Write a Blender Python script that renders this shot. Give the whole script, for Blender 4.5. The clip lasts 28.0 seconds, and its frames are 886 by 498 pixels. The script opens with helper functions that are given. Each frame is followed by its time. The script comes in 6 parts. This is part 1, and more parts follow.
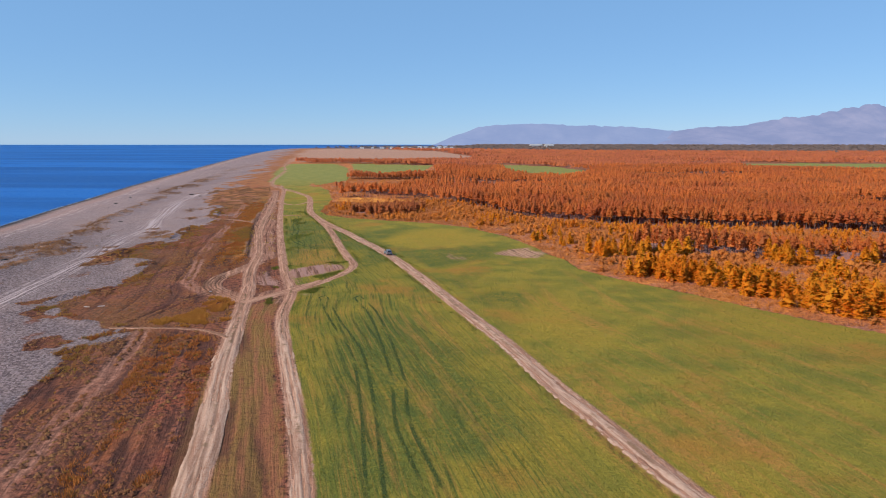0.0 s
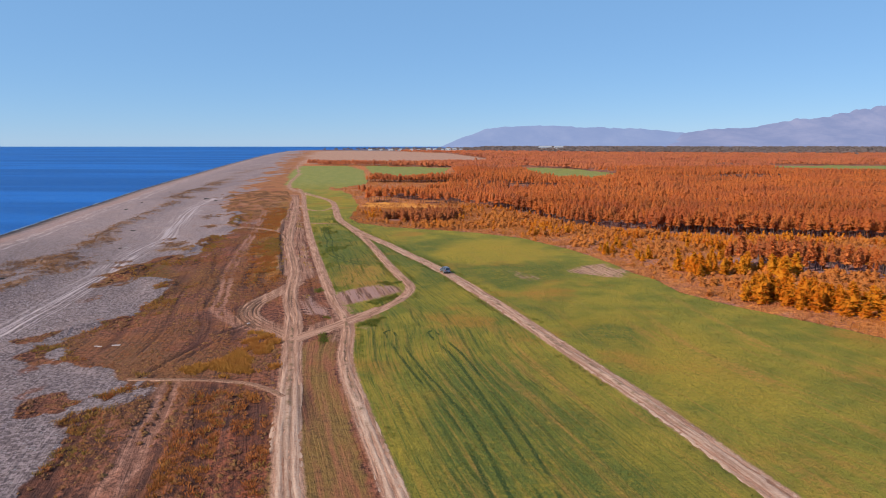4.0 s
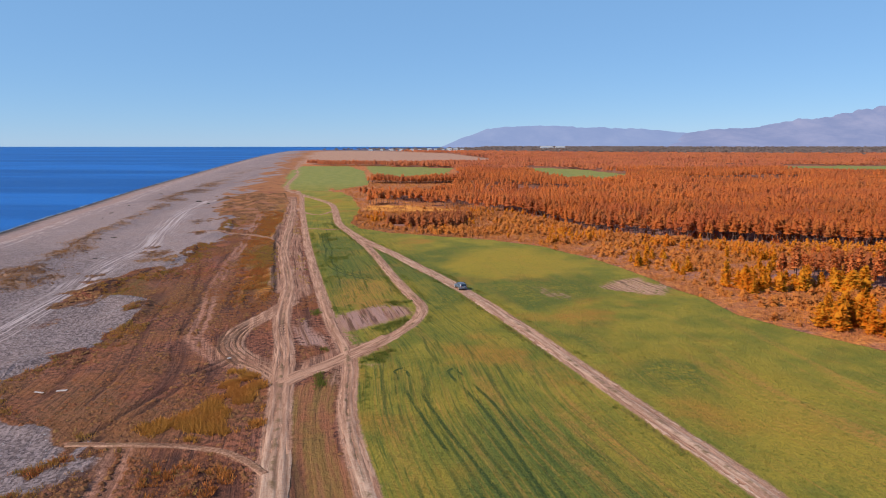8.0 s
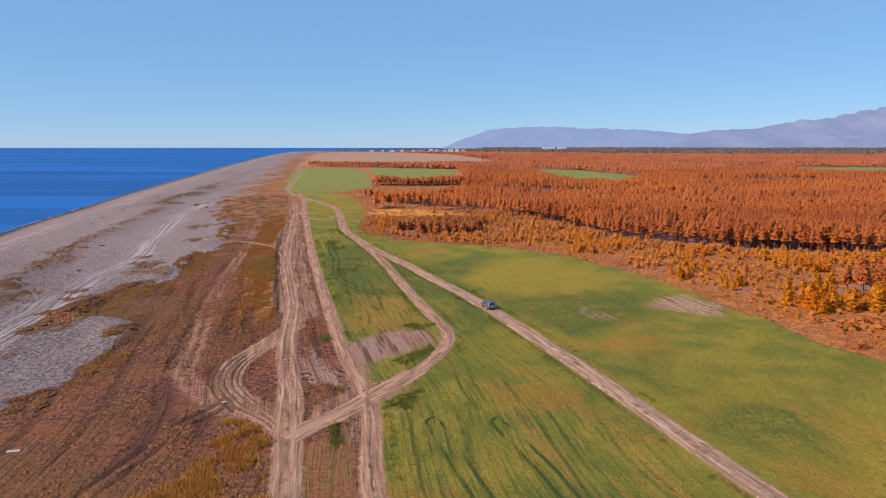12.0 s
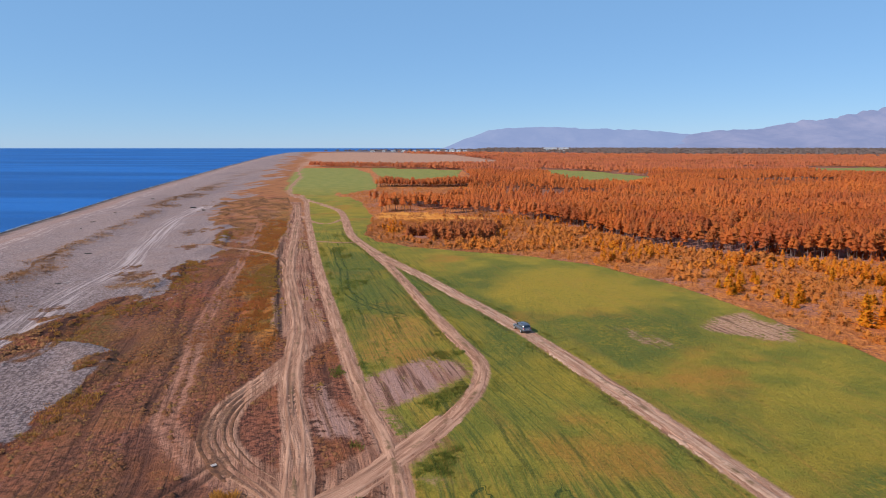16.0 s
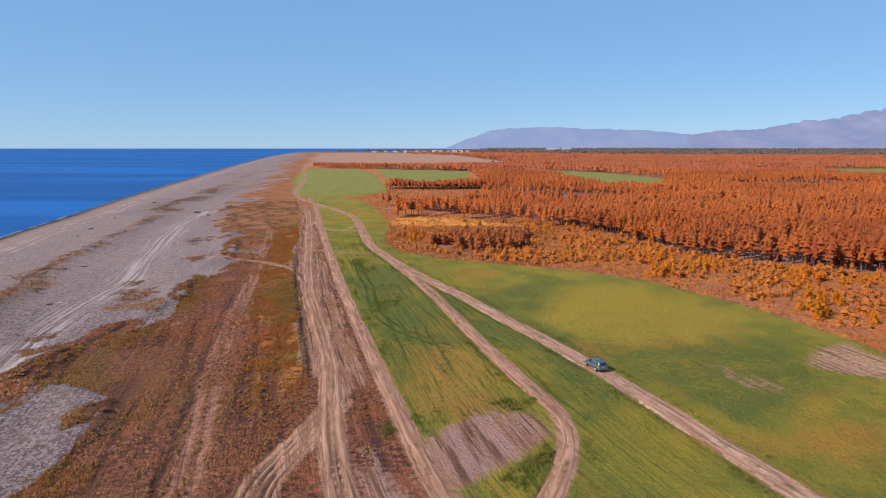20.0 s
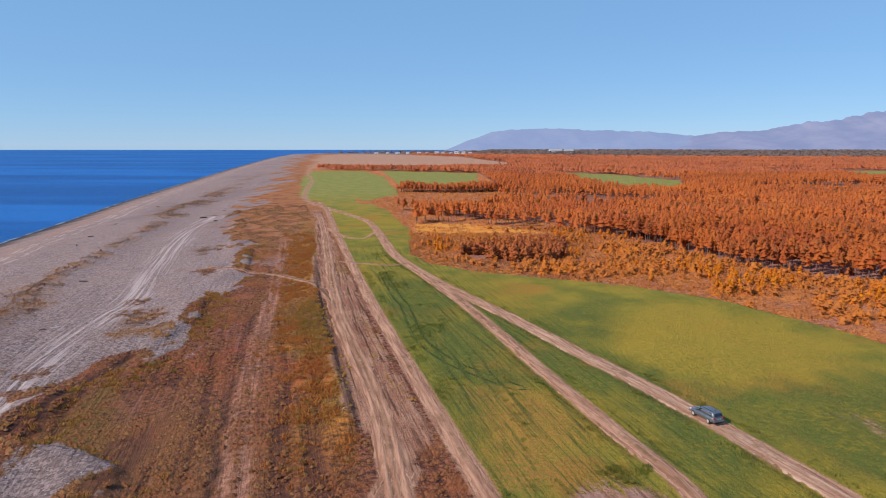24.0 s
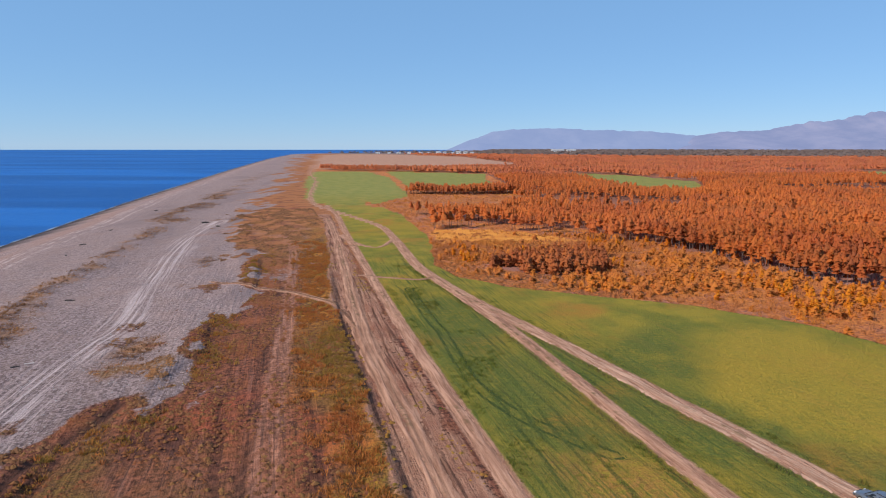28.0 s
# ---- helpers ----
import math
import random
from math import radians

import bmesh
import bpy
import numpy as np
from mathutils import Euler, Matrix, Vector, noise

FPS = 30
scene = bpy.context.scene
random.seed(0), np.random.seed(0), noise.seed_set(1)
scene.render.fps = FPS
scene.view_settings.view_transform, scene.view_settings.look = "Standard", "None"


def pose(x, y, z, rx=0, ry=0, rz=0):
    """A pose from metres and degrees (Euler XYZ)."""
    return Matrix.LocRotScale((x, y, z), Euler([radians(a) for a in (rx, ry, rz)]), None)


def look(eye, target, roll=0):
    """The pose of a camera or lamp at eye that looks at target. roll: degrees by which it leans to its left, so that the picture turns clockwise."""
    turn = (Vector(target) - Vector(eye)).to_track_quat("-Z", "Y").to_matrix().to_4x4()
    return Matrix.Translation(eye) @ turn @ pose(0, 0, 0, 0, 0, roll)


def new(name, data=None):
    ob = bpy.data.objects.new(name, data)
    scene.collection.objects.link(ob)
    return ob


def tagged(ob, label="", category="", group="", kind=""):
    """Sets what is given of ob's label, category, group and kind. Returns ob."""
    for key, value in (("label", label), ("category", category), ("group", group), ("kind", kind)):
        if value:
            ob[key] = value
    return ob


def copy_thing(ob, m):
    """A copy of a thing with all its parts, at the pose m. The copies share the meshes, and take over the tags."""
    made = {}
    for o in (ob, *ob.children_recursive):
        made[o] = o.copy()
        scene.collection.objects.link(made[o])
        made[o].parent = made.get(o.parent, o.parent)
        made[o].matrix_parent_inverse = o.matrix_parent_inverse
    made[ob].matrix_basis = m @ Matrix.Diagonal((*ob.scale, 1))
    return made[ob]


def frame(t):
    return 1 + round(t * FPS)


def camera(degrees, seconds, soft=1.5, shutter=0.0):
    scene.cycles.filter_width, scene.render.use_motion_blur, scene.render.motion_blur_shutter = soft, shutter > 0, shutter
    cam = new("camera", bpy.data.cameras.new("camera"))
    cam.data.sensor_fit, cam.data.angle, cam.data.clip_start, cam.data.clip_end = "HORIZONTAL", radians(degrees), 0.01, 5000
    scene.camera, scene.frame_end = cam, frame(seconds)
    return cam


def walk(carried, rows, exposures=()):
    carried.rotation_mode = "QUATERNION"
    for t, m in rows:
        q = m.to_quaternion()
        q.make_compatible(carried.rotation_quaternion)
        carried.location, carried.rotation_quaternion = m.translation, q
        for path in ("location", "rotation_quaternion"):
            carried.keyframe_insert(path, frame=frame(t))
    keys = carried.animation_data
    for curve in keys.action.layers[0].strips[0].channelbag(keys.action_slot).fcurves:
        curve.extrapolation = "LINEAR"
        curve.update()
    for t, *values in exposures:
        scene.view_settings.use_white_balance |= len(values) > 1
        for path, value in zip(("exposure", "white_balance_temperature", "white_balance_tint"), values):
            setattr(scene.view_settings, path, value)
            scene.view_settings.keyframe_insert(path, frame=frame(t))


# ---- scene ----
cam = camera(68.0, 28.0, soft=1.0)
PATH = [
    (0.0, -0.00, 0.00, 31.00, 80.60, -0.47), (0.5, -1.13, 3.43, 30.82, 80.63, -0.44),
    (1.0, -2.59, 6.83, 30.70, 80.67, -0.42), (1.5, -4.57, 10.11, 30.61, 80.70, -0.32),
    (2.0, -7.00, 13.27, 30.55, 80.73, -0.27), (2.5, -9.43, 16.39, 30.51, 80.74, -0.15),
    (3.0, -11.61, 19.46, 30.48, 80.75, -0.05), (3.5, -13.15, 22.44, 30.44, 80.76, -0.02),
    (5.5, -15.23, 34.14, 30.19, 80.78, 0.00), (6.5, -15.64, 38.97, 29.96, 80.78, 0.00),
    (7.5, -16.58, 43.13, 29.87, 80.78, 0.00), (8.5, -17.93, 47.16, 29.85, 80.80, 0.00),
    (9.5, -19.22, 51.22, 29.81, 80.81, 0.00), (10.5, -20.34, 55.32, 29.79, 80.84, 0.00),
    (11.5, -21.32, 59.31, 29.69, 80.87, 0.01), (12.5, -22.25, 63.12, 29.54, 80.89, 0.02),
    (14.5, -24.28, 70.83, 29.27, 80.91, 0.03), (15.5, -25.42, 74.91, 29.21, 80.91, 0.04),
    (16.5, -26.77, 79.23, 29.27, 80.92, 0.04), (17.5, -28.55, 83.59, 29.41, 80.92, 0.05),
    (18.5, -30.63, 87.76, 29.56, 80.93, 0.05), (19.5, -32.80, 91.67, 29.62, 80.93, 0.06),
    (20.5, -35.05, 95.46, 29.60, 80.93, 0.06), (21.5, -37.38, 99.33, 29.59, 80.93, 0.07),
    (23.5, -41.40, 107.40, 29.61, 81.01, 0.07), (24.5, -43.29, 111.80, 29.62, 81.07, 0.07),
    (25.5, -45.04, 116.44, 29.64, 81.07, 0.06), (26.5, -46.79, 121.00, 29.58, 81.06, 0.06),
    (27.5, -48.64, 125.41, 29.55, 81.04, 0.05), (28.0, -49.56, 127.62, 29.59, 81.04, 0.05),
]
walk(cam, [(t, pose(x, y, z, tilt, 0, turn)) for t, x, y, z, tilt, turn in PATH])

# ---- light: a clear autumn day, the sun over the sea ----
SUN_UP, SUN_FROM = 38.0, (-0.90, -0.42)
world = bpy.data.worlds.new("sky")
scene.world = world
world.use_nodes = True
wn, wl = world.node_tree.nodes, world.node_tree.links
sky = wn.new("ShaderNodeTexSky")
sky.sky_type = "NISHITA"
sky.sun_disc = False
sky.sun_elevation = radians(SUN_UP)
sky.sun_rotation = math.atan2(SUN_FROM[0], SUN_FROM[1])
sky.altitude = 0
sky.air_density, sky.dust_density, sky.ozone_density = 0.75, 0.0, 5.0
haze = wn.new("ShaderNodeMix")  # thin even haze that evens out the clear sky
haze.data_type = "RGBA"
haze.inputs["Factor"].default_value = 0.66
haze.inputs[7].default_value = (1.7, 3.5, 6.15, 1)
wl.new(sky.outputs[0], haze.inputs[6])
wl.new(haze.outputs[2], wn["Background"].inputs[0])
wn["Background"].inputs[1].default_value = 0.12
sun_data = bpy.data.lights.new("sun", "SUN")
sun_data.energy, sun_data.angle, sun_data.color = 4.9, radians(0.6), (1.0, 0.895, 0.755)
sun = new("sun", sun_data)
flat = math.cos(radians(SUN_UP)) / math.hypot(*SUN_FROM)
sun_dir = Vector((SUN_FROM[0] * flat, SUN_FROM[1] * flat, math.sin(radians(SUN_UP))))
sun.matrix_world = look(sun_dir * 300, (0, 0, 0))
scene.view_settings.exposure = 0.1


# ---- arithmetic of the land ----
rng = np.random.RandomState(7)
LATTICE = rng.rand(256, 256)


def value_noise(x, y, shift=0):
    """Smooth noise, 0 to 1, one cell a unit."""
    x, y = np.asarray(x, float) + 17.3 * shift, np.asarray(y, float) + 31.7 * shift
    xi, yi = np.floor(x).astype(int), np.floor(y).astype(int)
    u, v = x - xi, y - yi
    u, v = u * u * (3 - 2 * u), v * v * (3 - 2 * v)
    a, b = LATTICE[xi % 256, yi % 256], LATTICE[(xi + 1) % 256, yi % 256]
    c, d = LATTICE[xi % 256, (yi + 1) % 256], LATTICE[(xi + 1) % 256, (yi + 1) % 256]
    return (a * (1 - u) + b * u) * (1 - v) + (c * (1 - u) + d * u) * v


def fbm(x, y, octaves=4, shift=0):
    """Layered noise, about -1 to 1."""
    total, size, norm = 0.0, 1.0, 0.0
    for k in range(octaves):
        total = total + size * (value_noise(x * 2 ** k, y * 2 ** k, shift + k) * 2 - 1)
        norm += size
        size *= 0.5
    return total / norm * 1.5


def ramp(x, a, b):
    u = np.clip((np.asarray(x, float) - a) / (b - a), 0, 1)
    return u * u * (3 - 2 * u)


def curve_points(points, step=2.0):
    """A smooth line through control points, resampled at even steps."""
    p = np.array(points, float)
    p = np.vstack([2 * p[0] - p[1], p, 2 * p[-1] - p[-2]])
    out = []
    for i in range(1, len(p) - 2):
        n = max(2, int(np.hypot(*(p[i + 1] - p[i])) / step * 2))
        t = np.linspace(0, 1, n, endpoint=False)[:, None]
        out.append(0.5 * (2 * p[i] + (p[i + 1] - p[i - 1]) * t + (2 * p[i - 1] - 5 * p[i] + 4 * p[i + 1] - p[i + 2]) * t ** 2
                          + (3 * p[i] - p[i - 1] - 3 * p[i + 1] + p[i + 2]) * t ** 3))
    out = np.vstack(out + [p[-2:-1]])
    run = np.concatenate([[0], np.cumsum(np.hypot(*np.diff(out, axis=0).T))])
    even = np.linspace(0, run[-1], max(2, int(run[-1] / step) + 1))
    return np.c_[np.interp(even, run, out[:, 0]), np.interp(even, run, out[:, 1])]


def signed_distance(x, y, line, reach):
    """Distance to a line, positive on its right as it runs on; reach where farther off."""
    shape = np.shape(x)
    x, y = np.ravel(x), np.ravel(y)
    best = np.full(x.size, float(reach))
    lo, hi = line.min(axis=0) - reach, line.max(axis=0) + reach
    near = np.nonzero((x > lo[0]) & (x < hi[0]) & (y > lo[1]) & (y < hi[1]))[0]
    px, py = x[near], y[near]
    got, side = np.full(px.size, float(reach)), np.ones(px.size)
    for (ax, ay), (bx, by) in zip(line[:-1], line[1:]):
        dx, dy = bx - ax, by - ay
        t = np.clip(((px - ax) * dx + (py - ay) * dy) / (dx * dx + dy * dy), 0, 1)
        ex, ey = px - ax - t * dx, py - ay - t * dy
        d = np.hypot(ex, ey)
        closer = d < got
        got = np.where(closer, d, got)
        side = np.where(closer, np.sign(dy * ex - dx * ey), side)
    best[near] = got * side
    return best.reshape(shape)


def inside(x, y, corners):
    """Whether points lie in a polygon."""
    x, y = np.asarray(x, float), np.asarray(y, float)
    hit = np.zeros(x.shape, bool)
    for (ax, ay), (bx, by) in zip(corners, corners[1:] + corners[:1]):
        if ay != by:
            hit ^= ((ay > y) != (by > y)) & (x < (bx - ax) * (y - ay) / (by - ay) + ax)
    return hit


def soft_inside(x, y, corners, soft):
    """0 outside a polygon, 1 inside, with a border that is soft metres wide."""
    closed = np.array(corners + corners[:1], float)
    d = np.abs(signed_distance(x, y, closed, soft + 1.0))
    return np.clip(0.5 + np.where(inside(x, y, corners), d, -d) / soft, 0, 1)


def edge_of(y, pairs):
    """x of a long boundary at y, from (y, x) pairs."""
    ys, xs = zip(*pairs)
    return np.interp(y, ys, xs)


# boundaries that run away along the coast: (y, x)
SHORE = [(-300, -60), (0, -118), (150, -150), (260, -173), (330, -190.5), (390, -204), (489, -227.5), (620, -255), (660, -263), (1024, -338), (1758, -480),
         (2450, -590), (2750, -500), (2950, -330), (3080, -120), (3250, 60), (5200, 300)]
GRAVEL = [(-300, 60), (0, -40), (60, -51), (79, -55), (98, -58), (106, -54), (110, -60), (115, -71), (122, -78), (129, -77), (136, -72), (150, -72), (157, -72), (165.5, -74), (169, -79), (172, -87), (181, -88.5), (189, -87.5),
          (196, -85), (203, -83), (213, -85), (234, -91), (250, -90), (265, -92), (289, -98), (340, -113), (389, -132), (437, -144), (526, -158),
          (688, -186), (1411, -329), (2419, -500), (5200, -500)]
FIELD_EDGE = [(-300, 330), (50, 128), (85, 92), (102, 73), (113, 63), (122, 57), (132, 50), (144, 41), (157, 34.5), (170, 33), (180, 30),
              (195, 27), (213, 22), (234, 11), (247, -2), (254, -17), (264, -36), (275, -46), (290, -52), (316, -53), (345, -55),
              (380, -62), (410, -68), (440, -77), (455, -90), (5200, -90)]

# tracks: control points from near to far, and half widths
ROAD_MAIN = [(60, -60), (36, 16), (23, 53), (18, 69.5), (14.4, 82), (10.6, 98), (2.4, 126), (-4.9, 151), (-13.7, 178), (-23, 202), (-32.2, 225), (-40.4, 244),
             (-48.5, 265), (-55.5, 287), (-60, 308), (-65, 335), (-72, 366), (-85, 397), (-100, 428), (-115, 461), (-131, 530), (-158, 685), (-195, 850),
             (-250, 1150)]
ROAD_BRANCH = [(-30.5, 134.5), (-25.5, 143.5), (-22.1, 152.5), (-21.0, 160), (-21.7, 165.5), (-24.2, 174), (-27.6, 187), (-33.4, 211), (-39.7, 236), (-47.5, 261)]
TRACK_RIGHT = [(20, -60), (-3, 16), (-12, 54), (-14.2, 63), (-17.3, 75), (-23, 95), (-27.8, 114), (-30.5, 134), (-36, 152), (-42.5, 177), (-51, 211),
               (-58, 240), (-69, 288), (-82, 346), (-96, 411), (-108, 455)]
TRACK_LEFT = [(-2, -60), (-14, 16), (-22, 54), (-26, 72), (-30, 88), (-34.2, 108), (-38, 126), (-41, 140), (-45, 155), (-49.5, 180), (-55.5, 203),
              (-62, 228), (-70, 266), (-83, 332), (-97, 395)]
CROSSING = [(-37.6, 124), (-36, 127), (-33.5, 130), (-30.5, 135), (-27.5, 140), (-25.5, 144)]
LOOP = [(-38.5, 126.5), (-41.5, 130), (-45.5, 134), (-49, 140), (-50, 148), (-47.8, 158), (-46.2, 166)]
WEST_TRACK = [(-40, 128), (-46, 131.5), (-51, 136.5), (-55.5, 143), (-58, 152), (-61.5, 166), (-66, 184), (-71.5, 211), (-77, 240), (-82, 263),
              (-91, 306), (-101, 338), (-116, 351)]
SIDE_TRACK = [(-33.5, 101), (-37, 104.5), (-41, 106.3), (-47, 107), (-55, 107)]
SHORE_RUN = [(-49, 106), (-44, 81), (-42, 68), (-40, 57), (-34, 30), (-22, -20)]
FAR_PATH = [(-85, 368), (-97, 364), (-104, 356), (-121, 358), (-131, 342)]
RUT_LINE = [(-47, 134.5), (-50, 126), (-52, 116), (-53, 108)]
JOIN_FIELD = [(-69, 277), (-62, 274), (-55, 272), (-52, 275)]
JOIN_FAR = [(-84, 345), (-77, 328), (-70.5, 318), (-67.5, 321), (-66, 332)]
JOIN_WEST = [(-64, 233), (-67.1, 241.5), (-70.5, 248), (-75.5, 253.5), (-82, 259.5), (-92.5, 264), (-100, 268)]
SCARP_LINE = [(-86.7, 162.1), (-87.3, 171.1), (-87.4, 176.7), (-87.6, 183.9), (-87.7, 190.4), (-87.4, 200.0)]
BEACH_RUN = [(-84, 118), (-88, 146), (-91, 170), (-97, 190), (-100, 206), (-102, 222), (-104, 238), (-113, 268), (-124, 306), (-134, 350), (-138, 384)]
DUNE = [(-92, 110), (-104, 160), (-113, 195), (-122, 225), (-128, 250), (-135, 283), (-141, 322), (-163, 400), (-184, 526), (-244, 867)]
TRACKS = {"main": (ROAD_MAIN, 1.6), "branch": (ROAD_BRANCH, 1.25), "right": (TRACK_RIGHT, 1.3), "left": (TRACK_LEFT, 1.65), "crossing": (CROSSING, 1.6),
          "loop": (LOOP, 2.0), "side": (SIDE_TRACK, 0.55), "join": (JOIN_FIELD, 0.8),
          "join_west": (JOIN_WEST, 1.0), "join_far": (JOIN_FAR, 0.9)}
FAINT = {"west": (WEST_TRACK, 1.3), "run": (SHORE_RUN, 1.2), "far_path": (FAR_PATH, 1.4)}
LINES = {k: curve_points(p) for k, (p, w) in {**TRACKS, **FAINT}.items()}
RUTS, BEACH_LINE, DUNE_LINE, SCARP = curve_points(RUT_LINE), curve_points(BEACH_RUN), curve_points(DUNE, 6), curve_points(SCARP_LINE)

WHEEL_LINES = [curve_points(p) for p in ([(-22, 128), (-17.1, 111.3), (-11.2, 93.5), (-7.5, 73.7), (-5.7, 60.9), (-3, 42)],
                                         [(-15, 128), (-10.2, 112.9), (-4.8, 85.1), (-3.2, 69.7), (-0.9, 59.9), (4, 42)],
                                         [(-56, 262), (-51, 238), (-48.9, 229.8), (-46.5, 215), (-44.8, 206.5), (-41.5, 199), (-38.1, 193.9), (-33, 188)])]

# patches
WASTE = [(-53, 176), (-59, 203), (-66, 228), (-74, 266), (-86, 332), (-99, 395), (-108, 420), (-99, 411), (-84, 346), (-71, 288), (-60, 240), (-52.5, 211),
         (-45.5, 184), (-43, 172), (-47, 168)]
BARE_WEST = [(-43, 153.6), (-40, 155.3), (-36, 144.7), (-34.4, 135.5), (-39.5, 138.6), (-41.8, 146)]
BARE_EAST = [(-35.6, 157.5), (-33, 161), (-27.3, 166.3), (-24.4, 162), (-23, 157.2), (-29, 148.5), (-32.6, 147), (-35, 152.8)]
BARE_FIELD = [(16, 181), (21, 187.5), (27, 189), (31, 180), (26.5, 171), (22, 170.5)]
TURNED = [(-43, 194), (-40, 189), (-33.5, 183.5), (-31, 180.5), (-28, 176.5), (-28, 174), (-32, 178), (-34.5, 181), (-41, 186.5)]
BARE_STREAK = [(0, 177.5), (2, 178.5), (7, 175), (9, 169.5), (6.5, 170), (3, 174.5)]
NEAR_STRIP = [(-26, 60), (-33, 95), (-36, 122), (-31.5, 128), (-28, 108), (-21, 82), (-15, 60), (-6, 10), (-12, 10)]
FIELD_A = [(-200, 880), (-160, 640), (-125, 500), (-114, 466), (-80, 463), (-72, 520), (-73, 552), (-99, 738), (-145, 905)]
FIELD_B = [(-116, 880), (-92, 740), (-75, 604), (-66, 584), (-12, 590), (-10, 707), (-5, 830)]
FIELD_C = [(66, 860), (68, 720), (62, 567), (100, 519), (120, 540), (158, 672), (131, 800)]
FIELD_D = [(405, 890), (320, 690), (450, 610), (700, 600), (700, 720), (660, 830), (541, 900)]
PLAIN = [(-215, 985), (-300, 1400), (-440, 2250), (-340, 2500), (-181, 2300), (2, 1855), (70, 1250), (50, 1080), (-70, 940)]
CLEARING = [(-52, 362), (-51, 334), (-40, 311), (-8, 314), (-4, 334), (-28, 356)]
HEATH = [(150, 120), (99, 136), (86, 152), (86, 160), (113, 160), (150, 150)]
FAR_HEATH = [(-78, 428), (-70, 415), (-30, 420), (-5, 450), (-10, 500), (-40, 522), (-72, 512)]
WOOD_BAND = [(200, 128), (113, 162), (93, 169), (66, 178), (54, 189), (66, 199), (96, 187), (130, 176), (200, 150)]
TALL_FRONT = [(300, 165), (200, 200), (126, 229), (88, 238), (61, 246), (44, 255), (30, 274), (21, 308), (8, 340), (0, 362), (-25, 373), (-56, 402),
              (-66, 440), (-30, 470), (20, 545), (0, 610), (-5, 830), (-116, 884), (-130, 880), (-160, 890), (-205, 960), (-215, 985), (-70, 945), (50, 1085), (70, 1250), (2, 1855), (-181, 2300), (200, 2400), (3000, 2400), (3000, 165)]
FANS = [[(-37, 150), (-34, 153), (-30, 141), (-26, 143.5), (-25, 139), (-29, 133), (-28, 122), (-32.5, 122), (-33.5, 130), (-37, 127), (-38, 131), (-34, 137)],
        [(-52, 138), (-50, 141), (-45, 136), (-40, 132), (-38.5, 125), (-43, 127), (-49, 132)],
        [(-47, 170), (-51, 182), (-47, 186), (-44, 176), (-45, 160), (-49, 158)]]
# where the meadow yellows and where it stays deep green
MEADOW_YELLOW = [[(-15, 221), (-2, 231), (9, 224), (15, 199), (9, 190), (-5, 187), (-17, 189), (-18, 204)], [(-10, 227), (7, 227), (17, 202), (9, 190), (0, 193), (-10, 207)],
                 [(19, 128), (34, 124), (24, 106), (17, 108), (16, 117)], [(15, 113), (25, 119), (32, 108), (25, 96), (18, 97), (14, 106)],
                 [(-22, 99), (-16, 101), (-12, 83), (-10, 72), (-14, 72), (-17, 83)], [(-1, 108), (2, 106), (6, 89), (4, 88), (0, 98)]]
MEADOW_OCHRE = [[(-37, 184), (-33, 186), (-29, 176), (-28, 168), (-29, 166), (-36, 166), (-38, 172)], [(-42, 187), (-35, 190), (-29, 175), (-31, 168), (-37, 170)]]
MEADOW_DEEP = [[(-58, 255), (-45, 255), (-36, 215), (-29, 190), (-33, 186), (-42, 196), (-50, 215)], [(-46, 255), (-30, 222), (-20, 195), (-10, 170), (-17, 160), (-22, 172), (-28, 190), (-36, 222)], [(-16, 112), (-4, 112), (6, 84), (8, 60), (-10, 60), (-15, 84)], [(-24, 227), (-17, 231), (-19, 204), (-17, 187), (-6, 184), (8, 188), (19, 191), (15, 173), (2, 163), (-5, 165), (-11, 176), (-18, 195)],
               [(-26, 223), (-22, 228), (-12, 237), (-10, 233), (-12, 215), (-17, 206), (-25, 213)], [(12, 136), (21, 134), (19, 126), (12, 120), (7, 120), (5, 126)],
               [(9, 132), (19, 136), (18, 122), (9, 122)], [(-43, 189), (-38, 186), (-38, 170), (-41, 175)], [(-4, 96), (1, 96), (5, 83), (3, 72), (-5, 72), (-7, 86)],
               [(0, 151), (7, 147), (9, 138), (4, 138), (1, 144)], [(-18, 180), (-14, 190), (-30, 225), (-34, 226)],
               [(-12, 78), (-6, 80), (-2, 68), (0, 54), (-11, 54)]]
# scrubby mounds of the shingle ridge: x, y, half width, half length
MOUNDS = [(-106, 184, 4.5, 13), (-104, 158, 2.6, 12), (-118, 222, 4.6, 16), (-122, 236, 3.2, 7), (-134.5, 281, 3.0, 8), (-139, 304, 3.6, 14), (-154, 384, 5, 9),
          (-166.5, 446, 6, 26), (-111, 295, 3.2, 10), (-134.7, 389, 4, 8), (-94, 218, 4, 11), (-131, 268, 2.4, 6)]
OLIVE_HEDGE = [(-72, 230), (-64, 230), (-59, 202), (-65, 202)]
OLIVE_RIM = [(-83, 163), (-86, 183), (-87, 195), (-78, 182), (-74, 156), (-72, 147)]
RED_WEEDS = [[(-82, 202), (-73, 202), (-70, 191), (-77, 193)], [(-65, 200), (-58, 200), (-56, 190), (-62, 188)], [(-38, 90), (-33, 92), (-30, 74), (-34, 70)]]
BROWN_WEST = [[(-116, 342), (-103, 345), (-89, 294), (-85, 266), (-94, 276)], [(-130, 378), (-139, 431), (-113, 426), (-105, 388), (-118, 368)]]
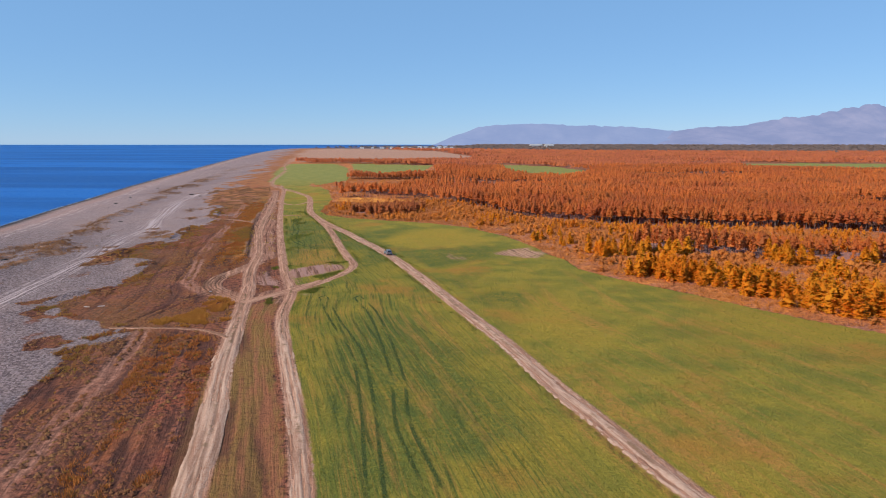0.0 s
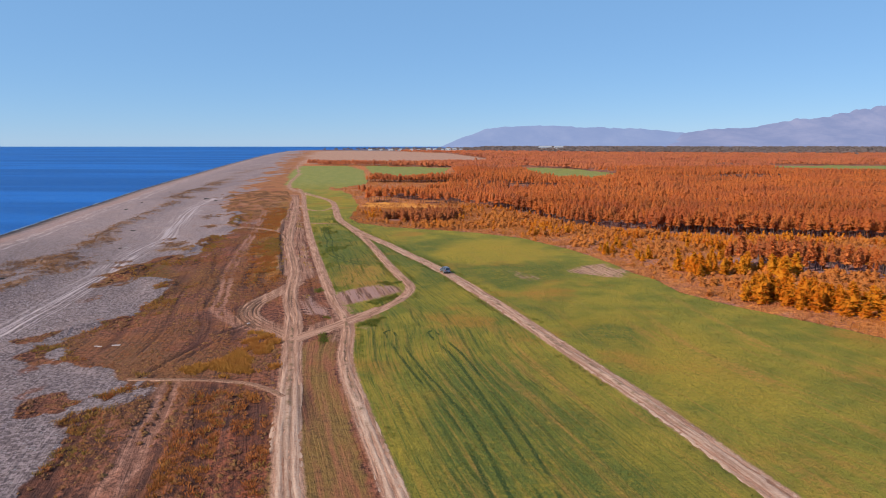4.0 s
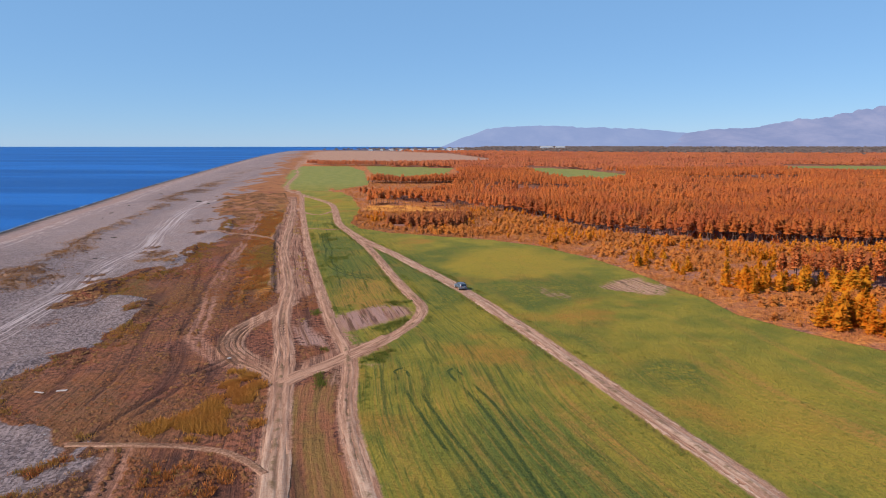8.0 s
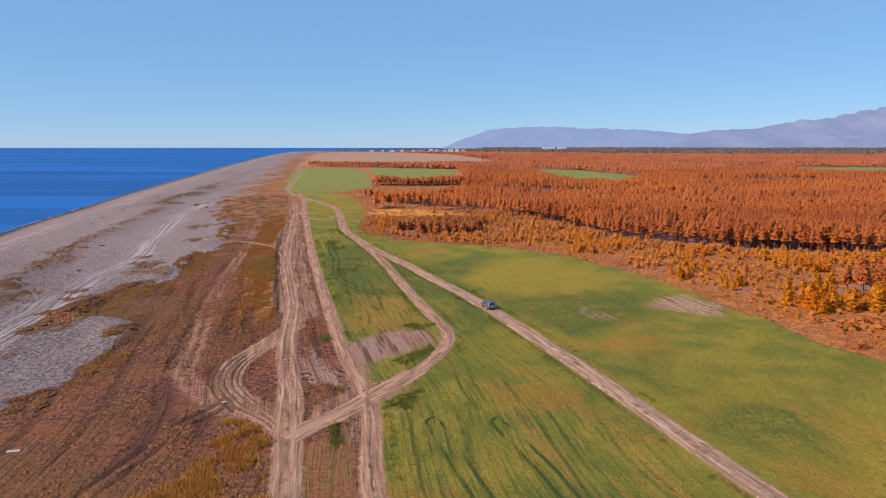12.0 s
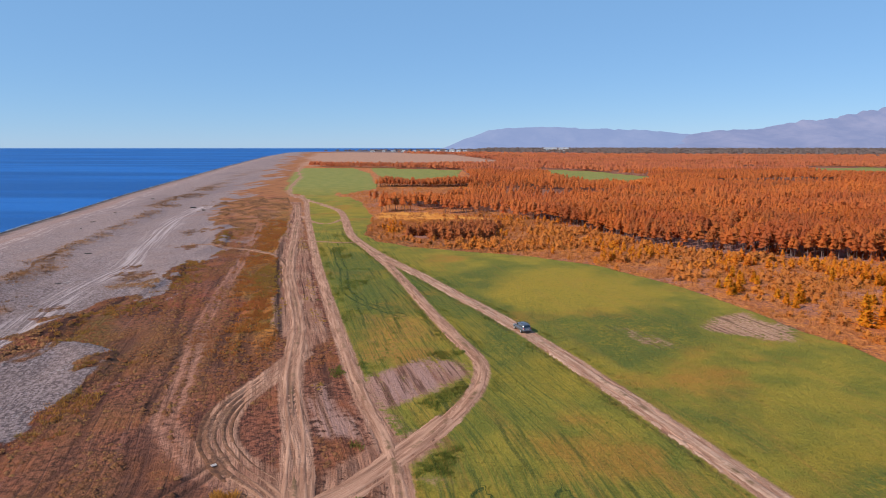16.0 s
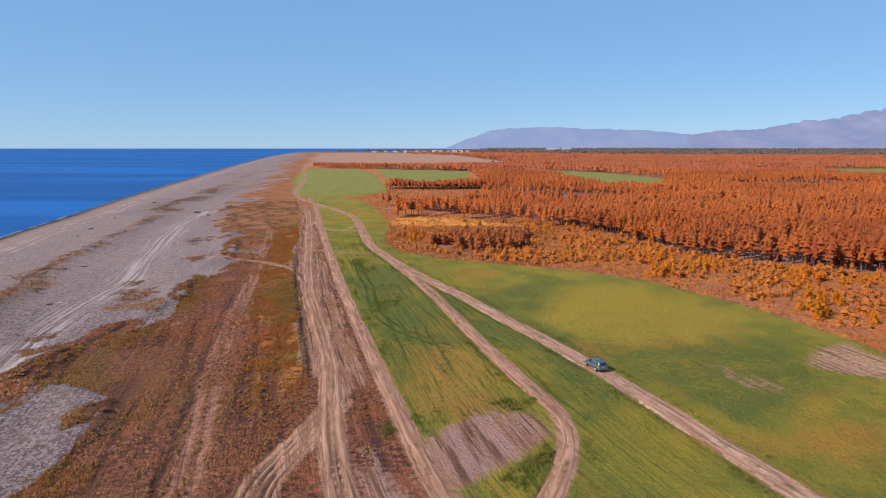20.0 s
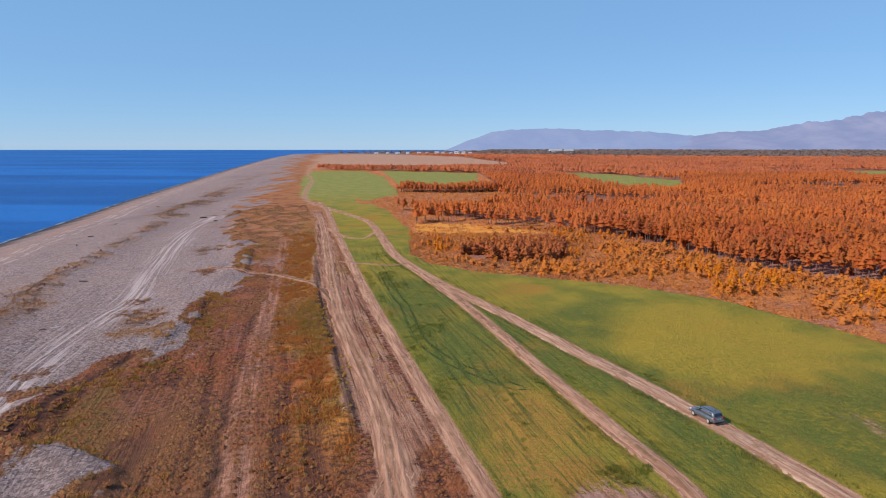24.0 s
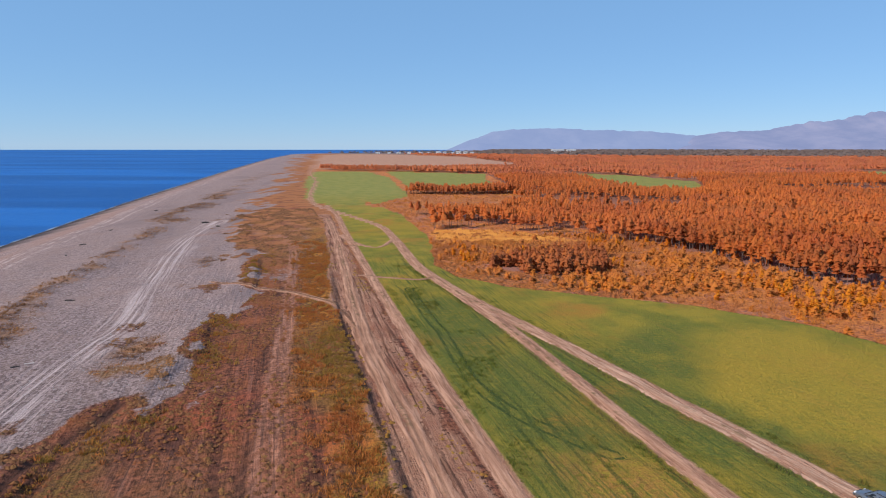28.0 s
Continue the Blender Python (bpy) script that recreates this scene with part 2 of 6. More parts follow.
BUSH_ISLE = [(-97, 216), (-89, 217), (-83, 202), (-91, 204)]
EDGE_WOOD = [(-212, 968), (-165, 893), (-116, 886), (-5, 838), (66, 866), (50, 1000), (-70, 938), (-140, 950)]
WOOD_STRIP = [(-74, 530), (-66, 549), (-12, 557), (14, 541), (-30, 527)]
GROVE = [(-40, 288), (-24, 274), (-10, 279), (-6, 306), (-24, 303)]


def zones(x, y):
    """The cover of the land at points: name -> 0 to 1 (0.5 is the border)."""
    z = {}
    wob = 2.2 * fbm(x / 9, y / 14, 4, 3) + 1.1 * fbm(x / 2.2, y / 3.2, 3, 5)
    far = 1 + np.clip((y - 250) / 200, 0, 8)
    inland = edge_of(y, GRAVEL) - x
    ragged = wob * far * 1.5 + 7.0 * np.maximum(fbm(x / 6, y / 12, 5, 21) - 0.1, 0) * far
    z["gravel"] = np.clip(0.5 + (inland + 2.0 - ragged) / (3.2 * far), 0, 1)
    island = 0.7 * ramp(fbm(x / 4.5, y / 7, 5, 25), 0.25, 0.7) * ramp(inland, 30 * np.sqrt(far), 3)
    outlier = np.where(y > 270, ramp(fbm(x / 7, y / 22, 4, 28), 0.15, 0.55) * ramp(inland, -34, -4), 0.95 * ramp(fbm(x / 4, y / 8, 4, 28), 0.12, 0.5) * ramp(inland, -10, -1.5))
    z["gravel"] = np.clip(z["gravel"] - island * (inland > 0) * 0.9 + outlier * (inland <= 0) * 0.9, 0, 1)
    z["gravel"] = np.clip(z["gravel"] - 0.55 * soft_inside(x + 1.5 * wob, y + 2 * wob, BUSH_ISLE, 5.0), 0, 1)
    for poly in BROWN_WEST:
        z["gravel"] = np.clip(z["gravel"] - 0.75 * soft_inside(x + 2 * wob, y + 4 * wob, poly, 12.0), 0, 1)
    ridge = signed_distance(x, y, SCARP, 9.0) + 0.8 * fbm(x / 4, y / 4, 3, 35)
    z["gravel"] = np.clip(z["gravel"] - 0.95 * np.exp(-(ridge / 3.0) ** 2), 0, 1)
    right = signed_distance(x, y, LINES["right"], 400.0)
    z["across"] = right
    gx = edge_of(y, FIELD_EDGE) + 0.5 * fbm(x / 6, y / 6, 3, 9) * far
    green = np.minimum(gx - x, right - 0.6 + 0.35 * wob)
    dark_side = ramp(x - gx, 0, 9 * far)
    z["green"] = np.clip(0.5 + green / (1.2 * far), 0, 1) * ramp(y, 700, 470)
    for poly in (FIELD_A, FIELD_B, FIELD_C, FIELD_D):
        z["green"] = np.maximum(z["green"], inside(x + 3 * fbm(x / 30, y / 60, 3, 2), y + 8 * fbm(x / 20, y / 60, 3, 4), poly) * 1.0)
    east = (x > gx) | ((y > 455) & (x > edge_of(y, ROAD_EAST)))
    z["heath"] = np.where(east & (z["green"] < 0.5), 1.0, 0.0)
    z["litter"] = (inside(x, y, TALL_FRONT) | inside(x, y, GROVE) | inside(x, y, WOOD_BAND)) * dark_side
    for poly in (CLEARING, FAR_HEATH, HEATH):
        z["litter"] = np.where(inside(x, y, poly), 0, z["litter"])
    z["plain"] = inside(x, y + 30 * fbm(x / 60, y / 90, 3, 2), PLAIN) * 1.0
    z["clearing"] = inside(x + wob, y + wob, CLEARING) * 1.0
    d = np.full(np.shape(x), 9.0)
    for k, (p, w) in TRACKS.items():
        d = np.minimum(d, np.abs(signed_distance(x, y, LINES[k], 12.0)) - w)
    faint = np.zeros(np.shape(x))
    for k in FAINT:
        s = signed_distance(x, y, LINES[k], 6.0) + 0.35 * fbm(x / 4, y / 4, 2, 17)
        wheel = np.maximum(np.exp(-((s - 0.85) / 0.42) ** 2), np.exp(-((s + 0.85) / 0.42) ** 2))
        faint = np.maximum(faint, np.maximum(wheel, 0.38 * np.exp(-(s / 1.7) ** 2)) * (0.6 + 0.4 * ramp(value_noise(x / 5, y / 8, 19), 0.25, 0.6)))
    z["faint"] = faint
    # ruts and scarp edge: sunk, and darkened for the shade in them
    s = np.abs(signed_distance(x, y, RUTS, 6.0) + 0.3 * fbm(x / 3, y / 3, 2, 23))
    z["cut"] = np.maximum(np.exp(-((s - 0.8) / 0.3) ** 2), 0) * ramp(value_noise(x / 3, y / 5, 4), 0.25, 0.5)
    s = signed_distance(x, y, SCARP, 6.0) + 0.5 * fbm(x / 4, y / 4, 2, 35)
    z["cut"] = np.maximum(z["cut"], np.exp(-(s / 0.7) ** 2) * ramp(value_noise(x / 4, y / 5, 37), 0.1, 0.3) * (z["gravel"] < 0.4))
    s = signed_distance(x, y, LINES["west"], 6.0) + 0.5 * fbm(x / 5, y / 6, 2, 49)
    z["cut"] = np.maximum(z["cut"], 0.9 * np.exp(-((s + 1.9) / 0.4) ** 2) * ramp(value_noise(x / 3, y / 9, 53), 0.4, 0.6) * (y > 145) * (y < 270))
    # shadow line painted along the left verge of both roads
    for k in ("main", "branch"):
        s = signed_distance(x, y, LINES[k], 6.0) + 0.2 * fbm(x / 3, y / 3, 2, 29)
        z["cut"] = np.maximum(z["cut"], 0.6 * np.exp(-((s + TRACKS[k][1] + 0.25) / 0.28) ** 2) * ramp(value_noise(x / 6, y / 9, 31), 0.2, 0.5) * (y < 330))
    z["dirt"] = np.clip(0.5 - (d + 0.15) / 1.3, 0, 1)
    waste = soft_inside(x + 0.35 * wob, y + 0.6 * wob, WASTE, 2.0) * (0.5 + 0.25 * ramp(y, 180, 205) + 0.5 * value_noise(x / 3, y / 11, 3))
    bare = np.zeros(np.shape(x))
    for poly in FANS:
        bare = np.maximum(bare, 0.72 * soft_inside(x + 0.4 * wob, y + 0.7 * wob, poly, 2.4))
    for poly, full in ((BARE_WEST, 0.85), (BARE_EAST, 0.95), (BARE_FIELD, 0.8), (BARE_STREAK, 0.65), (TURNED, 0.42), ([(-28.5, 133), (-26.5, 134), (-25, 130), (-26.5, 127.5), (-28, 129)], 0.6)):
        bare = np.maximum(bare, full * soft_inside(x + 0.7 * wob, y + 1.2 * wob, poly, 4.4))
    z["bare"] = np.maximum(bare, waste)
    z["beige"] = np.maximum(soft_inside(x, y, BARE_FIELD, 8.0), soft_inside(x, y, BARE_STREAK, 8.0))
    z["pale"] = np.maximum(soft_inside(x + 0.5 * wob, y + wob, BARE_WEST, 3.0), soft_inside(x, y, BARE_EAST, 4.0))
    z["shore_off"] = signed_distance(x, y, LINES["run"], 14.0)
    z["beach_run"] = np.clip(1.3 - np.abs(signed_distance(x, y, BEACH_LINE, 14.0) + 0.8 * wob) / 3.2, 0, 1)
    z["dune"] = np.clip(1.2 - np.abs(signed_distance(x, y, DUNE_LINE, 40.0) + 1.7 * wob) / (3.0 + 0.4 * far), 0, 1) * ramp(fbm(x / 11, y / 22, 3, 12), -0.4, 0.1)
    for mx, my, half, long in MOUNDS:
        u, v = x - mx + 0.42 * (y - my) * (0.45 if my > 250 else 0.3) + 0.5 * wob, y - my
        z["dune"] = np.maximum(z["dune"], ramp(np.hypot(u / half, v / long), 1.15, 0.35) * (0.35 + 0.65 * ramp(fbm(x / 3, y / 5, 4, 33), -0.3, 0.15)))
    z["dune"] = np.maximum(z["dune"], 0.8 * soft_inside(x + wob, y + 2 * wob, [(-121, 168), (-106, 166), (-104, 188), (-112, 206), (-122, 200)], 5.0) * ramp(value_noise(x / 3, y / 5, 33), 0.25, 0.5))
    for key, wheels in zip(("wheels_a", "wheels_b", "wheels_c"), WHEEL_LINES):
        z[key] = signed_distance(x, y, wheels, 6.0)
    press = np.zeros(np.shape(x))
    left = signed_distance(x, y, LINES["left"], 60.0)
    z["hedge"] = ramp(-left + 1.2 * wob, 13, 8) * ramp(-left, 2.6, 3.6) * ramp(y, 160, 182) * ramp(y, 420, 300)
    for turn in (4.2, 5.9):
        d0 = np.hypot((x + 46.5) * 1.0, (y - 199) * 0.55)
        press = np.maximum(press, 0.6 * np.exp(-((d0 - turn) / 0.26) ** 2) * (x > -48))
        d0 = np.hypot(x + 40.5, (y - 187) * 0.6)
        press = np.maximum(press, 0.6 * np.exp(-((d0 - turn * 0.8) / 0.26) ** 2) * (y > 184))
    z["press"] = 0.9 * press * ramp(y, 300, 250)
    # the bank's shadow, painted as a dark line at its foot
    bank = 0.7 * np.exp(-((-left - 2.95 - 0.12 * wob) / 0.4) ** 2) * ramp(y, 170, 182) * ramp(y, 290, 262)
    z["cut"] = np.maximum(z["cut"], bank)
    for key, polys, soft, full in (("yellow", MEADOW_YELLOW, 7.0, 0.85), ("ochre", MEADOW_OCHRE, 5.0, 0.8), ("deep", MEADOW_DEEP, 5.0, 0.85), ("olive", [OLIVE_HEDGE, OLIVE_RIM, BUSH_ISLE], 4.0, 1.0), ("red", RED_WEEDS, 4.0, 0.85)):
        z[key] = np.zeros(np.shape(x))
        for poly in polys:
            z[key] = np.maximum(z[key], full * soft_inside(x + 1.2 * wob, y + 2.0 * wob, poly, soft))
    furrow = ramp(fbm(right / 1.15 + 0.8 * fbm(x / 9, y / 20, 2, 45), y / 40, 2, 41) + 0.4 * ramp(y, 112, 100), 0.3, 0.65) * ramp(value_noise(x / 7, y / 14, 43), 0.3, 0.6)
    z["furrow"] = furrow * (z["gravel"] < 0.4) * (right < -3) * ramp(y, 330, 270)
    z["furrow"] = np.maximum(z["furrow"], 0.7 * soft_inside(x + wob, y + wob, [(-57, 137), (-52, 137), (-49, 126), (-54, 126)], 3.0) * ramp(value_noise(x / 1.2, y / 1.2, 47), 0.3, 0.5))
    z["strip"] = inside(x + 0.3 * wob, y, NEAR_STRIP) * 1.0
    z["track_gap"] = d
    return z


ROAD_EAST = [(400, -68), (461, -112), (530, -129), (685, -156), (850, -193), (1150, -248), (5200, -400)]


def height(x, y):
    """Height of the bare ground."""
    x, y = np.asarray(x, float), np.asarray(y, float)
    off = x - edge_of(y, SHORE)
    wide = np.maximum(edge_of(y, GRAVEL) - edge_of(y, SHORE), 20)
    beach = -2.5 + 0.13 * off
    beach = np.where(off > 0, np.minimum(beach, 0.55 * ramp(off, 10, 30) - 0.55 * ramp(off / wide, 0.4, 1.0)), np.maximum(beach, -9))
    left = signed_distance(x, y, LINES["left"], 60.0)
    bank = 0.5 * ramp(-left, 2.7, 3.5) * np.exp(-np.maximum(-left - 3, 0) / 9) * ramp(y, 168, 182) * ramp(y, 300, 262)
    stones = ramp(edge_of(y, GRAVEL) - x, -1, 8) * ramp(off, 8, 30)
    roll = 0.16 * fbm(x / 34, y / 34, 3, 1) + stones * (0.32 * fbm(x / 13, y / 24, 3, 6)) + 0.05 * fbm(x / 2.4, y / 2.4, 3, 8)
    scarp = 0.75 * ramp(value_noise(x / 9, y / 16, 67), 0.35, 0.6) * ramp(edge_of(y, GRAVEL) - x, -3.2, -1.6) * ramp(edge_of(y, GRAVEL) - x, 6, 0.5) * ramp(y, 60, 90)
    dune = 0.8 * np.clip(1 - np.abs(signed_distance(x, y, DUNE_LINE, 40.0)) / 7, 0, 1) ** 1.5
    fade = ramp(y, 900, 400)
    return beach + (bank + roll + scarp + dune) * fade * ramp(off, 0, 10)


# ---- materials ----
class Nodes:
    """Short hand for building a node material."""

    def __init__(self, name):
        self.mat = bpy.data.materials.new(name)
        self.mat.use_nodes = True
        self.tree = self.mat.node_tree
        self.bsdf = self.tree.nodes["Principled BSDF"]
        self.out = self.tree.nodes["Material Output"]

    def put(self, socket, value):
        if isinstance(value, bpy.types.NodeSocket):
            self.tree.links.new(value, socket)
        elif isinstance(value, (tuple, list)) and len(value) == 3 and socket.type == "RGBA":
            socket.default_value = (*value, 1)
        else:
            socket.default_value = value

    def math(self, op, a, b=0.0, c=0.0, clamp=False):
        n = self.tree.nodes.new("ShaderNodeMath")
        n.operation, n.use_clamp = op, clamp
        for s, v in zip(n.inputs, (a, b, c)):
            self.put(s, v)
        return n.outputs[0]

    def noise(self, at, scale, detail=4.0, rough=0.55, warp=0.0):
        n = self.tree.nodes.new("ShaderNodeTexNoise")
        self.put(n.inputs["Vector"], at)
        for k, v in (("Scale", scale), ("Detail", detail), ("Roughness", rough), ("Distortion", warp)):
            n.inputs[k].default_value = v
        return n.outputs[0]

    def cells(self, at, scale, feature="F1"):
        n = self.tree.nodes.new("ShaderNodeTexVoronoi")
        n.feature = feature
        self.put(n.inputs["Vector"], at)
        n.inputs["Scale"].default_value = scale
        return n

    def attr(self, name, vector=False):
        n = self.tree.nodes.new("ShaderNodeAttribute")
        n.attribute_name = name
        return n.outputs["Vector" if vector else "Fac"]

    def stretched_x(self, at):
        n = self.tree.nodes.new("ShaderNodeSeparateXYZ")
        self.put(n.inputs[0], at)
        return n.outputs[0]

    def stripes(self, value, places, half):
        """1 on lines at the given places of a smooth value, 0 off them."""
        total = 0.0
        for p in places:
            n = self.tree.nodes.new("ShaderNodeMapRange")
            n.interpolation_type = "SMOOTHSTEP"
            self.put(n.inputs["Value"], self.math("ABSOLUTE", self.math("SUBTRACT", value, p)))
            n.inputs["From Min"].default_value, n.inputs["From Max"].default_value = half, half * 0.35
            total = self.math("MAXIMUM", total, n.outputs[0])
        return total

    def stretch(self, at, by):
        n = self.tree.nodes.new("ShaderNodeMapping")
        self.put(n.inputs["Vector"], at)
        n.inputs["Scale"].default_value = by
        return n.outputs[0]

    def mix(self, fac, a, b, blend="MIX"):
        n = self.tree.nodes.new("ShaderNodeMix")
        n.data_type, n.blend_type = "RGBA", blend
        for s, v in zip((n.inputs["Factor"], n.inputs["A"] if False else n.inputs[6], n.inputs[7]), (fac, a, b)):
            self.put(s, v)
        return n.outputs[2]

    def band(self, value, lo, hi):
        n = self.tree.nodes.new("ShaderNodeMapRange")
        n.interpolation_type = "SMOOTHSTEP"
        self.put(n.inputs["Value"], value)
        n.inputs["From Min"].default_value, n.inputs["From Max"].default_value = lo, hi
        return n.outputs[0]

    def place(self):
        return self.tree.nodes.new("ShaderNodeTexCoord").outputs["Object"]

    def world_place(self):
        return self.tree.nodes.new("ShaderNodeNewGeometry").outputs["Position"]

    def island(self):
        return self.tree.nodes.new("ShaderNodeNewGeometry").outputs["Random Per Island"]

    def one(self):
        return self.tree.nodes.new("ShaderNodeObjectInfo").outputs["Random"]

    def bump(self, value, strength, metres):
        n = self.tree.nodes.new("ShaderNodeBump")
        self.put(n.inputs["Height"], value)
        n.inputs["Strength"].default_value, n.inputs["Distance"].default_value = strength, metres
        self.put(self.bsdf.inputs["Normal"], n.outputs[0])

    def finish(self, colour, rough=0.9, metal=0.0, gloss=0.2):
        self.put(self.bsdf.inputs["Base Color"], colour)
        self.put(self.bsdf.inputs["Roughness"], rough)
        self.bsdf.inputs["Metallic"].default_value = metal
        self.bsdf.inputs["Specular IOR Level"].default_value = gloss
        return self.mat

    def leafy(self, colour, through_light=0.35, fluff=0.0):
        """Thin leaves: part of the light comes through; fluff rounds their shading off towards the sky."""
        self.finish(colour, 0.8, 0.0, 0.1)
        t = self.tree.nodes.new("ShaderNodeBsdfTranslucent")
        self.put(t.inputs[0], colour)
        if fluff:
            up = self.tree.nodes.new("ShaderNodeVectorMath")
            up.operation = "MULTIPLY_ADD"
            self.put(up.inputs[0], self.tree.nodes.new("ShaderNodeNewGeometry").outputs["Normal"])
            up.inputs[1].default_value = (1 - fluff,) * 3
            up.inputs[2].default_value = (0, 0, fluff)
            unit = self.tree.nodes.new("ShaderNodeVectorMath")
            unit.operation = "NORMALIZE"
            self.put(unit.inputs[0], up.outputs[0])
            self.put(self.bsdf.inputs["Normal"], unit.outputs[0])
        m = self.tree.nodes.new("ShaderNodeMixShader")
        m.inputs[0].default_value = through_light
        self.tree.links.new(self.bsdf.outputs[0], m.inputs[1])
        self.tree.links.new(t.outputs[0], m.inputs[2])
        self.tree.links.new(m.outputs[0], self.out.inputs[0])
        return self.mat


def make_dirt_colour(m, at, flow):
    streak = m.noise(m.stretch(flow, (1.7, 0.11, 1)), 1.0, 6.0, 0.68, 0.6)
    grain = m.noise(at, 3.5, 5.0, 0.65)
    blot = m.noise(at, 0.12, 4.0, 0.6)
    c = m.mix(m.band(streak, 0.34, 0.64), (0.25, 0.115, 0.072), (0.5, 0.272, 0.182))
    c = m.mix(m.math("MULTIPLY", m.band(blot, 0.45, 0.7), 0.4), c, (0.25, 0.115, 0.07))
    return m.mix(m.math("MULTIPLY", m.band(grain, 0.5, 0.8), 0.45), c, (0.52, 0.34, 0.24)), streak, grain


def ground_material():
    m = Nodes("land_cover")
    at, flow = m.world_place(), m.attr("flow", True)
    big, mid, small, fine = m.noise(at, 0.022, 4.0), m.noise(at, 0.13, 5.0, 0.6), m.noise(at, 1.3, 5.0, 0.7), m.noise(at, 5.0, 4.0, 0.7)
    rows = m.noise(m.stretch(flow, (1.1, 0.035, 1)), 1.0, 6.0, 0.68)
    # dry weeds and bare brown soil
    c = m.mix(m.band(small, 0.38, 0.62), (0.045, 0.019, 0.0145), (0.25, 0.092, 0.056))
    c = m.mix(m.math("MULTIPLY", m.band(mid, 0.46, 0.66), 0.6), c, (0.2625, 0.0872, 0.0333))
    c = m.mix(m.math("MULTIPLY", m.band(rows, 0.52, 0.7), 0.6), c, (0.2019, 0.0969, 0.0764))
    c = m.mix(m.math("MULTIPLY", m.band(big, 0.5, 0.66), 0.55), c, (0.1616, 0.0824, 0.0343))
    ruts = m.noise(m.stretch(flow, (1.9, 0.06, 1)), 1.0, 4.0, 0.6, 0.3)
    c = m.mix(m.math("MULTIPLY", m.band(ruts, 0.56, 0.64), m.math("MULTIPLY_ADD", m.attr("strip"), -0.6, 0.75)), c, (0.0555, 0.0271, 0.0215))
    c = m.mix(m.math("MULTIPLY", m.band(fine, 0.52, 0.7), 0.4), c, (0.3029, 0.1453, 0.0882))
    side_grass = m.mix(m.band(m.noise(m.stretch(flow, (0.5, 0.05, 1)), 1.0, 5.0, 0.6), 0.42, 0.6), (0.19, 0.115, 0.035), (0.25, 0.1, 0.05))
    c = m.mix(m.math("MULTIPLY", m.attr("strip"), m.math("MULTIPLY_ADD", m.band(small, 0.3, 0.6), 0.4, 0.5)), c, side_grass)
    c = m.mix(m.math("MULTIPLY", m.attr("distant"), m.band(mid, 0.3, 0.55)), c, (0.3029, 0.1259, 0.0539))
    c = m.mix(m.math("MULTIPLY", m.band(m.noise(at, 0.06, 4.0, 0.6), 0.56, 0.68), 0.25), c, (0.2726, 0.063, 0.0343))
    w = m.mix(m.band(small, 0.38, 0.62), (0.1212, 0.0533, 0.0196), (0.4241, 0.1647, 0.0294))
    w = m.mix(m.math("MULTIPLY", m.band(m.noise(at, 0.07, 4.0, 0.6), 0.42, 0.58), 0.85), w, m.mix(m.band(small, 0.38, 0.62), (0.0606, 0.0435, 0.0147), (0.2625, 0.1502, 0.0245)))
    c = m.mix(m.attr("hedge"), c, w)
    c = m.mix(m.math("MULTIPLY", m.attr("olive"), m.band(small, 0.3, 0.55)), c, m.mix(m.band(fine, 0.35, 0.65), (0.08, 0.048, 0.02), (0.21, 0.115, 0.034)))
    c = m.mix(m.math("MULTIPLY", m.attr("red"), m.band(small, 0.36, 0.6)), c, m.mix(m.band(fine, 0.35, 0.65), (0.2019, 0.0484, 0.0255), (0.4039, 0.1066, 0.049)))
    c = m.mix(m.math("MULTIPLY", m.attr("furrow"), 0.7), c, (0.0757, 0.0329, 0.0245))
    ploughed = m.stripes(m.math("ADD", m.attr("shore_off"), m.math("MULTIPLY_ADD", small, 0.9, -0.45)), (-8.6, -7.0, -5.6, -4.0, -2.5, 2.3, 3.5, 5.0, 6.3, 7.9, 9.4, 11.0), 0.55)
    ploughed = m.math("MULTIPLY", ploughed, m.math("MULTIPLY", m.attr("ploughland"), m.band(m.noise(at, 0.2, 4.0, 0.6), 0.4, 0.56)))
    c = m.mix(m.math("MULTIPLY", ploughed, 0.8), c, (0.055, 0.026, 0.021))
    c = m.mix(1.0, c, (1.1, 1.05, 1.02), "MULTIPLY")
    # pink and orange heath by the wood, leaf litter under it
    h = m.mix(m.band(small, 0.35, 0.65), (0.22, 0.075, 0.045), (0.56, 0.19, 0.06))
    h = m.mix(m.math("MULTIPLY", m.band(mid, 0.42, 0.62), 0.7), h, m.mix(m.band(small, 0.4, 0.6), (0.42, 0.13, 0.035), (0.68, 0.25, 0.055)))
    h = m.mix(m.math("MULTIPLY", m.band(m.noise(at, 0.09, 4.0, 0.65), 0.52, 0.66), 0.7), h, m.mix(m.band(small, 0.38, 0.6), (0.17, 0.075, 0.065), (0.38, 0.17, 0.14)))
    h = m.mix(m.attr("clearing"), h, m.mix(m.band(mid, 0.35, 0.65), (0.6, 0.21, 0.04), (0.68, 0.28, 0.055)))
    c = m.mix(m.attr("heath"), c, h)
    far_wood = m.mix(m.band(m.noise(at, 0.05, 6.0, 0.7), 0.35, 0.65), (0.18, 0.082, 0.068), (0.34, 0.125, 0.062))
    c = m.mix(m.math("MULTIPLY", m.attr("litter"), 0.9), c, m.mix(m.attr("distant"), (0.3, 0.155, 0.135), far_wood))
    c = m.mix(m.attr("plain"), c, m.mix(m.band(mid, 0.4, 0.6), (0.34, 0.185, 0.13), (0.43, 0.24, 0.16)))
    # floor of the horizon forest, greyed for haze like its trees
    c = m.mix(m.attr("hazed_wood"), c, (0.19, 0.135, 0.125))
